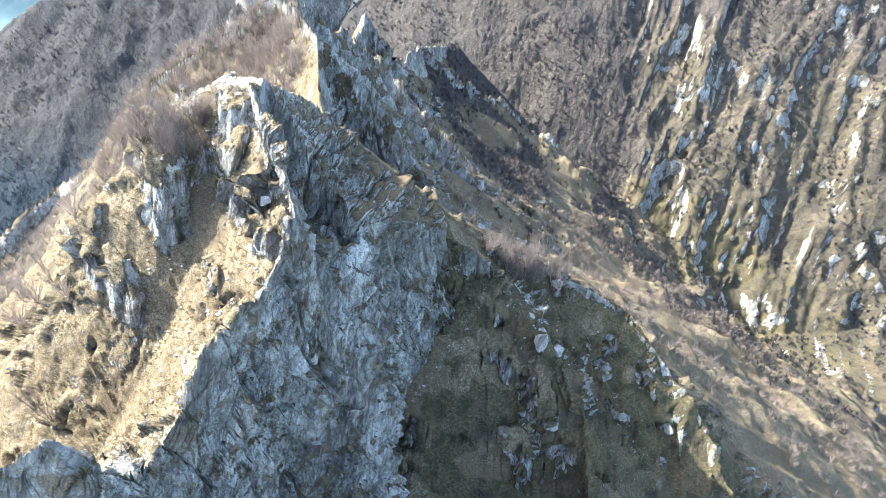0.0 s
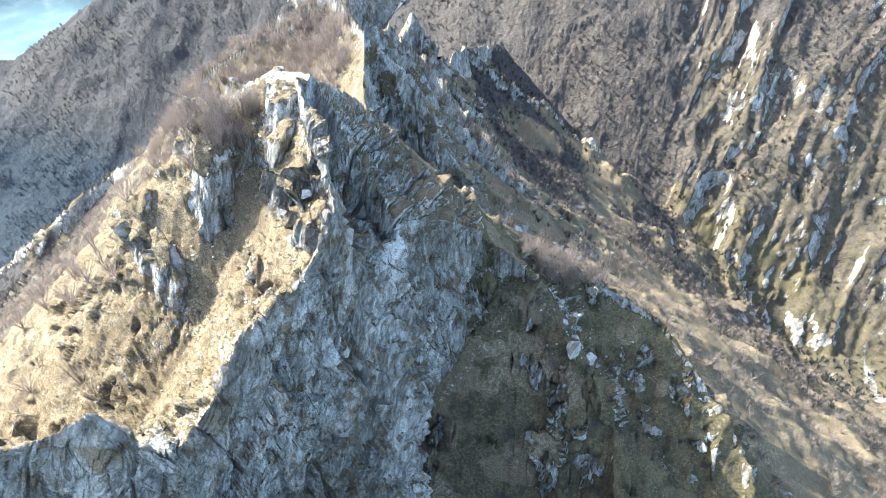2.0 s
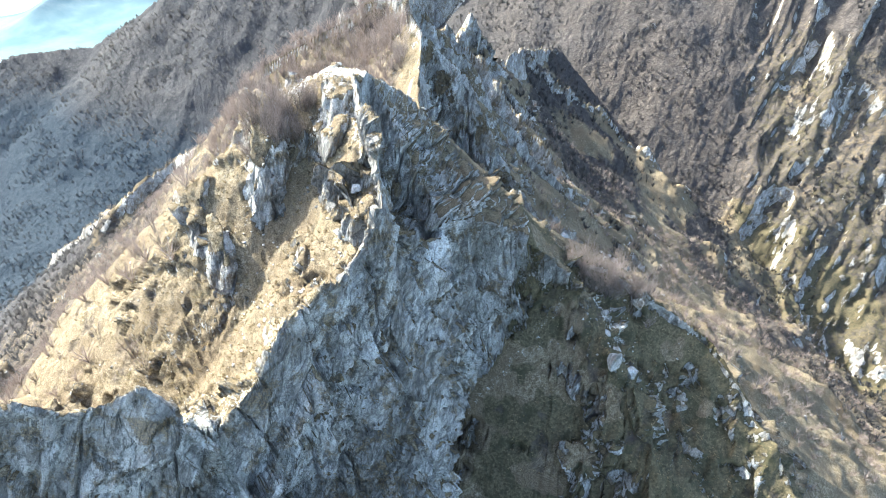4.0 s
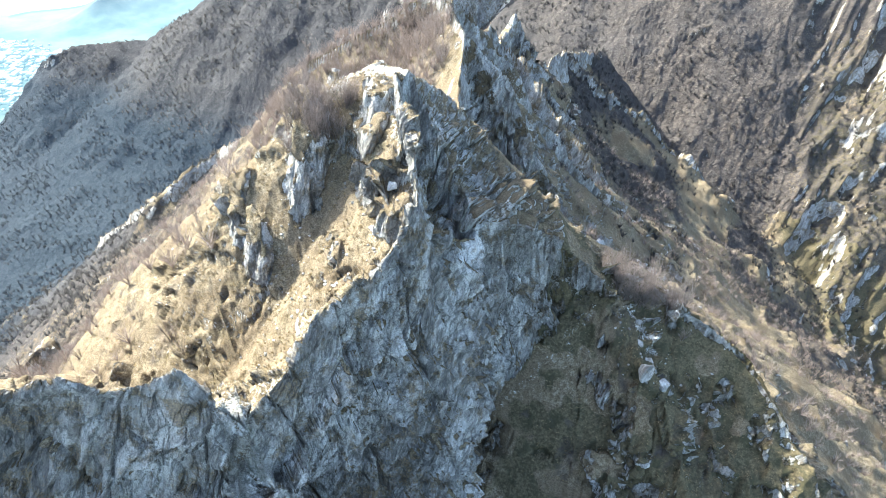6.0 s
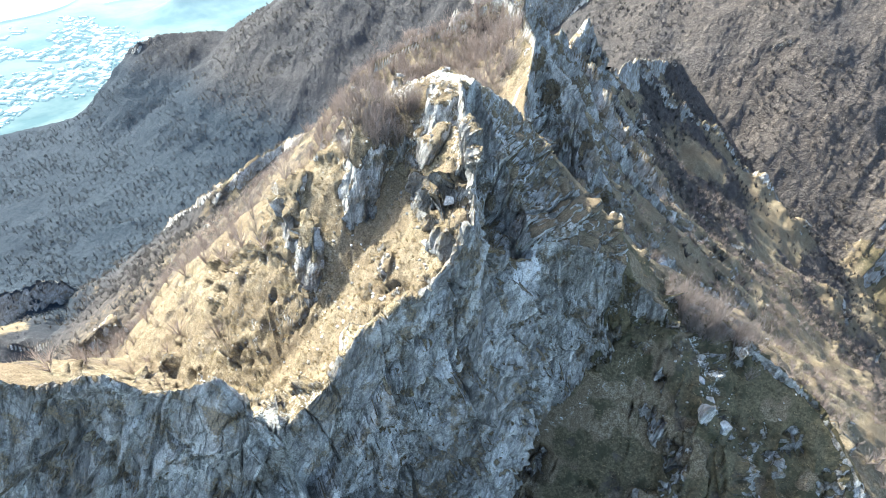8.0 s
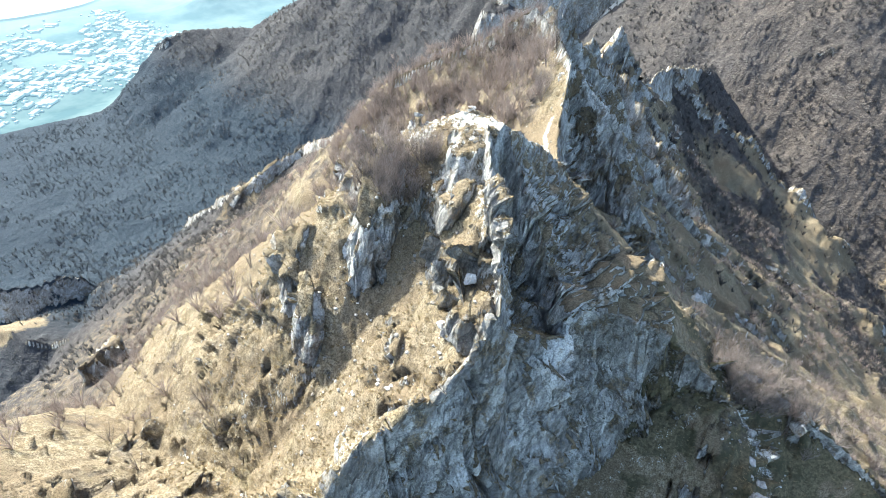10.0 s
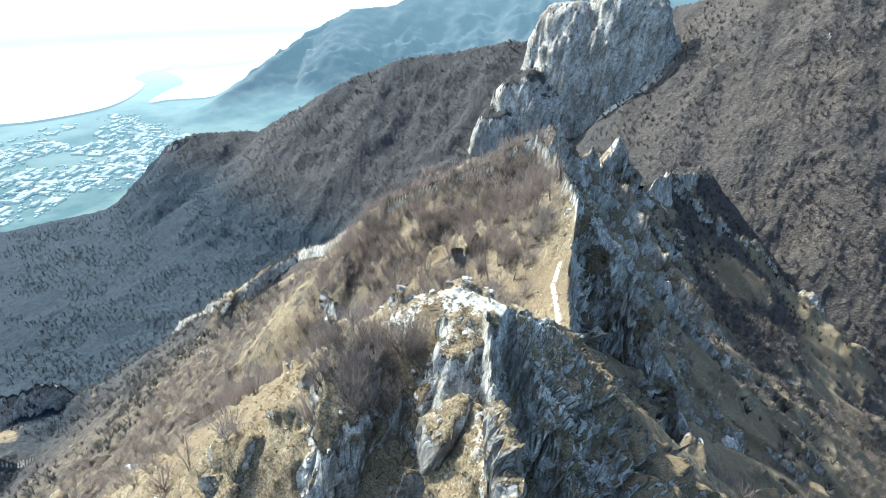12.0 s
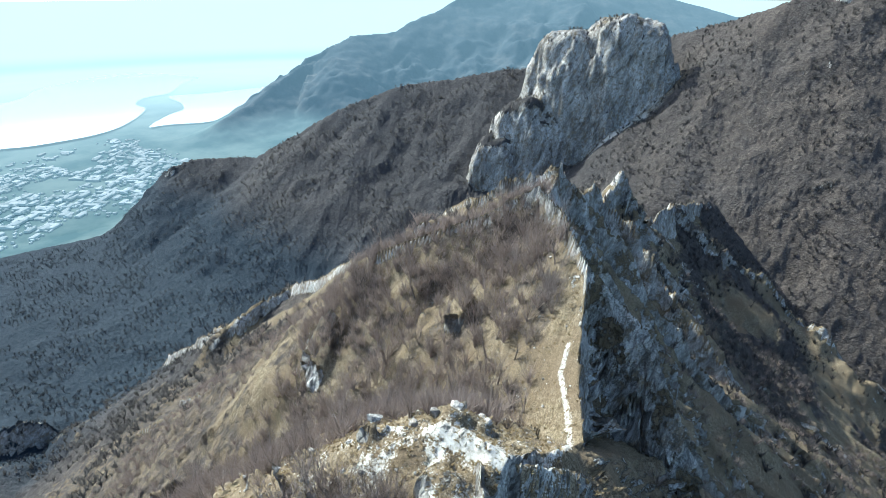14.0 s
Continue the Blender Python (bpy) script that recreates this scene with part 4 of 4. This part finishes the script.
def scatter(n, box, weight):
    """Random places in a box of the plan, kept where weight(x, y) says so."""
    out = []
    for _ in range(n):
        x, y = rng.uniform(box[0], box[1]), rng.uniform(box[2], box[3])
        if rng.random() < weight(x, y):
            p_, n2 = floor_at(x, y)
            if p_ and n2.z > 0.42:
                out.append(p_)
    return out


def clump(x, y, size, seed=0.0):
    return max(0.0, min(1.0, 0.5 + 1.6 * noise.noise(Vector((x / size, y / size, seed)))))


def on_trail(x, y):
    return any(abs(x - a) < 1.6 and abs(y - b) < 4 for a, b, _ in TRAIL)


def plant(p_, kinds, low, high, label, group):
    stems, twigs, _ = SHRUBS[rng.choice(kinds)]
    ob = new("bare_shrub")
    ob.matrix_world = Matrix.LocRotScale(p_, Euler((0, 0, rng.uniform(0, 6.28))), Vector((1, 1, 1)) * 1.5 * rng.uniform(low, high))
    part("trunk", stems, ob)
    part("crown", twigs, ob)
    tagged(ob, label, "shrub", group)


DENSE = "leafless brown shrub with many thin twigs on the grassy ridge"
for p_ in scatter(70, (-48, -39, 70, 81), lambda x, y: 0.85):
    plant(p_, (0, 2, 4), 0.8, 1.15, DENSE, "shrubs on the ridge")
for p_ in scatter(330, (-110, -36, 94, 176), lambda x, y: 0 if on_trail(x, y) or x > -34 - 0.1 * (y - 92) else 0.2 + 0.8 * clump(x, y, 12, 1.0)):
    plant(p_, (0, 1, 3, 4, 5, 1), 0.65, 1.2, "leafless grey-brown shrub standing in dry grass", "shrubs on the sunny slope")
for p_ in scatter(70, (-120, -48, 35, 90), lambda x, y: clump(x, y, 14, 2.0) * 0.9):
    plant(p_, (0, 1, 2, 3), 0.6, 1.1, "leafless shrub with pale twigs on the straw slope", "shrubs on the lower slope")
for p_ in scatter(75, (8, 30, 101.5, 110), lambda x, y: 0.85):
    plant(p_, (0, 1, 4), 0.9, 1.35, "pinkish-grey leafless shrub on the rocky spur", "shrubs on the spur")


def broom(r2, tall, wide, n, width):
    """A low cluster of thin bare shoots: rows of triangles."""
    t = r2.uniform(0, 6.28, n)
    lean = wide * r2.uniform(0.1, 1.0, n)
    tip = np.stack([np.cos(t) * lean, np.sin(t) * lean, tall * r2.uniform(0.55, 1.0, n)], 1)
    foot = tip * r2.uniform(-0.05, 0.55, (n, 1)) * (0.6, 0.6, 1)
    a = r2.uniform(0, 6.28, n)
    side = np.stack([np.cos(a), np.sin(a), 0 * a], 1) * width * r2.uniform(0.6, 1.4, (n, 1))
    return np.stack([foot - side, foot + side, tip], 1).reshape(-1, 3)


def thicket(name, places, seed, tall, wide, n, width, label, category, mat):
    """Shrubs or trees that nobody could count, in one mesh."""
    r2 = np.random.RandomState(seed)
    vs = [broom(r2, tall * s, wide * s, n, width * s) + tuple(p_) for p_, s in zip(places, r2.uniform(0.6, 1.25, len(places)))]
    vs = np.concatenate(vs)
    me = mesh_of(name, vs.tolist(), np.arange(len(vs)).reshape(-1, 3).tolist(), mat, False)
    return tagged(new(name, me), label, category, kind="stuff")


near_west = scatter(2100, (-118, -37, 96, 215), lambda x, y: 0 if x > -36 - 0.12 * (y - 92) else 0.25 + 0.75 * clump(x, y, 15, 9.0))
west_slope = scatter(2200, (-260, -45, 100, 300), lambda x, y: clump(x, y, 22, 3.0))
rim = scatter(1100, (-112, -50, 158, 240), lambda x, y: 0.9)
low_slope = scatter(500, (-200, -55, 30, 120), lambda x, y: clump(x, y, 18, 6.0) * 0.7)
east_slope = scatter(4600, (-22, 260, 108, 440), lambda x, y: clump(x, y, 26, 4.0))
thicket("brushwood", near_west + west_slope + low_slope + east_slope + rim, 7, 4.6, 3.2, 40, 0.06, "leafless brown brushwood over the steep slopes", "shrubs", TWIG)

far_rng = random.Random(3)
far_places = []
for _ in range(36000):
    r_, a_ = 250 + 1140 * far_rng.random() ** 0.75, radians(far_rng.uniform(-72, 50))
    x, y = r_ * math.sin(a_), r_ * math.cos(a_)
    if clump(x, y, 70, 5.0) > far_rng.random() * 0.7:
        p_, n2 = floor_at(x, y)
        if p_ and n2.z > 0.3:
            far_places.append(p_)
# low trees take the crown colour with shade painted in
thicket("valley_wood", [p_ for p_ in far_places if p_.z < -395], 9, 5.6, 3.4, 12, 0.36, "wood over the valley floor, coloured dark blue-grey for haze and shade", "wood", SHADED_TWIG)
thicket("far_wood", [p_ for p_ in far_places if p_.z >= -395], 8, 5.4, 3.4, 12, 0.36, "leafless grey-brown wood on the far mountain slopes", "wood", FAR_TWIG)


# ---- loose rocks ----
def rock_mesh(seed, sx, sy, sz, mat):
    bm = bmesh.new()
    bmesh.ops.create_icosphere(bm, subdivisions=4, radius=1)
    co = np.array([tuple(v.co) for v in bm.verts])
    v1, _, _ = cells(co * 1.5 + seed * 7.7, 200 + seed)
    v2, _, _ = cells(co * 3.6 + seed * 3.1, 230 + seed)
    k = 0.94 + 0.14 * v1 + 0.10 * v2 + 0.06 * ridged(co * 2.2 + seed, 3, 240 + seed)
    cut = np.random.RandomState(seed + 50)
    for _ in range(22):
        n_ = cut.normal(size=3)
        n_ /= np.linalg.norm(n_)
        co -= np.maximum(co @ n_ - cut.uniform(0.42, 0.7), 0)[:, None] * n_
    co = co * k[:, None] * (1.5 * sx, 1.5 * sy, 1.3 * sz)
    for v, c in zip(bm.verts, co):
        v.co = c
    me = bpy.data.meshes.new("rock")
    bm.to_mesh(me)
    bm.free()
    me.materials.append(mat)
    return me


ROCKS = [(25.0, 88.0, 1.5, 1.4, 1.6, 1, "white sunlit limestone boulder on the spur"), (21, 91, 1.1, 1.0, 0.9, 1, "pale limestone rock beside the white boulder"),
         (18.5, 93, 1.1, 1.0, 0.9, 1, "pale limestone rock in dry grass"), (20.0, 85, 2.0, 1.6, 2.2, 0, "grey fractured crag below the white boulder"),
         (26.1, 103.9, 2.0, 1.6, 1.6, 0, "grey limestone rock in the turf of the spur"), (18.0, 98.2, 1.0, 0.8, 0.9, 0, "small grey rock on the spur"),
         (-35.4, 92.4, 0.6, 0.5, 0.4, 0, "grey limestone block on the crest"), (-38.4, 91.6, 0.8, 0.6, 0.45, 0, "broken pale limestone block on the crest"),
         (-45.2, 87.2, 0.7, 0.6, 0.5, 0, "grey limestone block at the rim of the crest"), (-40.1, 90.4, 0.7, 0.6, 0.5, 0, "small grey rock on the crest"),
         (-121.5, 87.3, 1.8, 1.5, 2.2, 0, "dark lone rock standing in the grass"),
         (-26.0, 63.5, 1.0, 0.8, 0.7, 1, "pale limestone rock beside the ledge path"), (-28.2, 60.5, 0.7, 0.6, 0.5, 1, "small pale rock in the turf"),
         (11.5, 187, 3.5, 2.6, 3.0, 1, "white limestone rock on the steep flank"), (-41.8, 88.9, 0.6, 0.5, 0.4, 1, "small pale rock on the crest")]
for n_, (x, y, sx, sy, sz, white, words) in enumerate(ROCKS):
    p_, _ = floor_at(x, y)
    ob = new("rock", rock_mesh(n_, sx, sy, sz, PALE_STONE if white else STONE))
    ob.matrix_world = Matrix.LocRotScale(p_ + Vector((0, 0, 0.25 * sz)), Euler((0.2 * (n_ % 3 - 1), 0.15 * (n_ % 4 - 1.5), n_ * 1.3)), None)
    tagged(ob, words, "rock", "rocks on the ridge")


# ---- stones and tussocks too many to count ----
def stones():
    r2 = random.Random(21)
    protos = []
    for s in range(5):
        bm = bmesh.new()
        bmesh.ops.create_icosphere(bm, subdivisions=1, radius=1)
        for v in bm.verts:
            v.co *= r2.uniform(0.6, 1.25)
        protos.append((np.array([tuple(v.co) for v in bm.verts]), [tuple(v.index for v in f.verts) for f in bm.faces]))
        bm.free()
    vs, fs, base = [], [], 0
    for n, box, low, high in ((600, (-48, -18, 45, 100), 0.10, 0.42), (240, (-46, -28, 100, 178), 0.12, 0.45), (110, (5, 40, 84, 108), 0.2, 0.6), (220, (-75, -38, 40, 95), 0.1, 0.4)):
        for _ in range(n):
            p_, nn = floor_at(r2.uniform(box[0], box[1]), r2.uniform(box[2], box[3]))
            if not p_ or nn.z < 0.5:
                continue
            co, tri = r2.choice(protos)
            size = low + (high - low) * r2.random() ** 3
            a = r2.uniform(0, 6.28)
            m_ = np.array([[math.cos(a), -math.sin(a), 0], [math.sin(a), math.cos(a), 0], [0, 0, 0.7]]) * size
            vs.append(co @ m_.T + tuple(p_))
            fs += [tuple(base + j for j in f) for f in tri]
            base += len(co)
    me = mesh_of("loose_stones", np.concatenate(vs).tolist(), fs, STONE, False)
    tagged(new("loose_stones", me), "pale broken limestone lying in the turf", "stones", kind="stuff")


stones()


def tussocks():
    r2 = random.Random(31)
    vs, fs = [], []
    for n, box in ((5200, (-62, -18, 36, 100)), (3800, (-75, -28, 100, 175)), (1600, (0, 60, 70, 112)), (1200, (-110, -60, 45, 130))):
        for _ in range(n):
            x, y = r2.uniform(box[0], box[1]), r2.uniform(box[2], box[3])
            if on_trail(x, y) and r2.random() < 0.8:
                continue
            p_, nn = floor_at(x, y)
            if not p_ or nn.z < 0.5:
                continue
            size = r2.uniform(0.16, 0.38)
            for _ in range(7):
                a, lean = r2.uniform(0, 6.28), r2.uniform(0.7, 1.5)
                w, t = 0.32 * size, r2.uniform(0, 6.28)
                i = len(vs)
                vs.extend(((p_.x - w * math.sin(a), p_.y + w * math.cos(a), p_.z - 0.08), (p_.x + w * math.sin(a), p_.y - w * math.cos(a), p_.z - 0.08 + 0.2 * size),
                           (p_.x + math.cos(a) * lean * size, p_.y + math.sin(a) * lean * size, p_.z + 0.45 * size)))
                fs.append((i, i + 1, i + 2))
    tagged(new("grass_tussocks", mesh_of("grass_tussocks", vs, fs, STRAW, False)), "dry straw-coloured grass tussocks", "grass", kind="stuff")


tussocks()
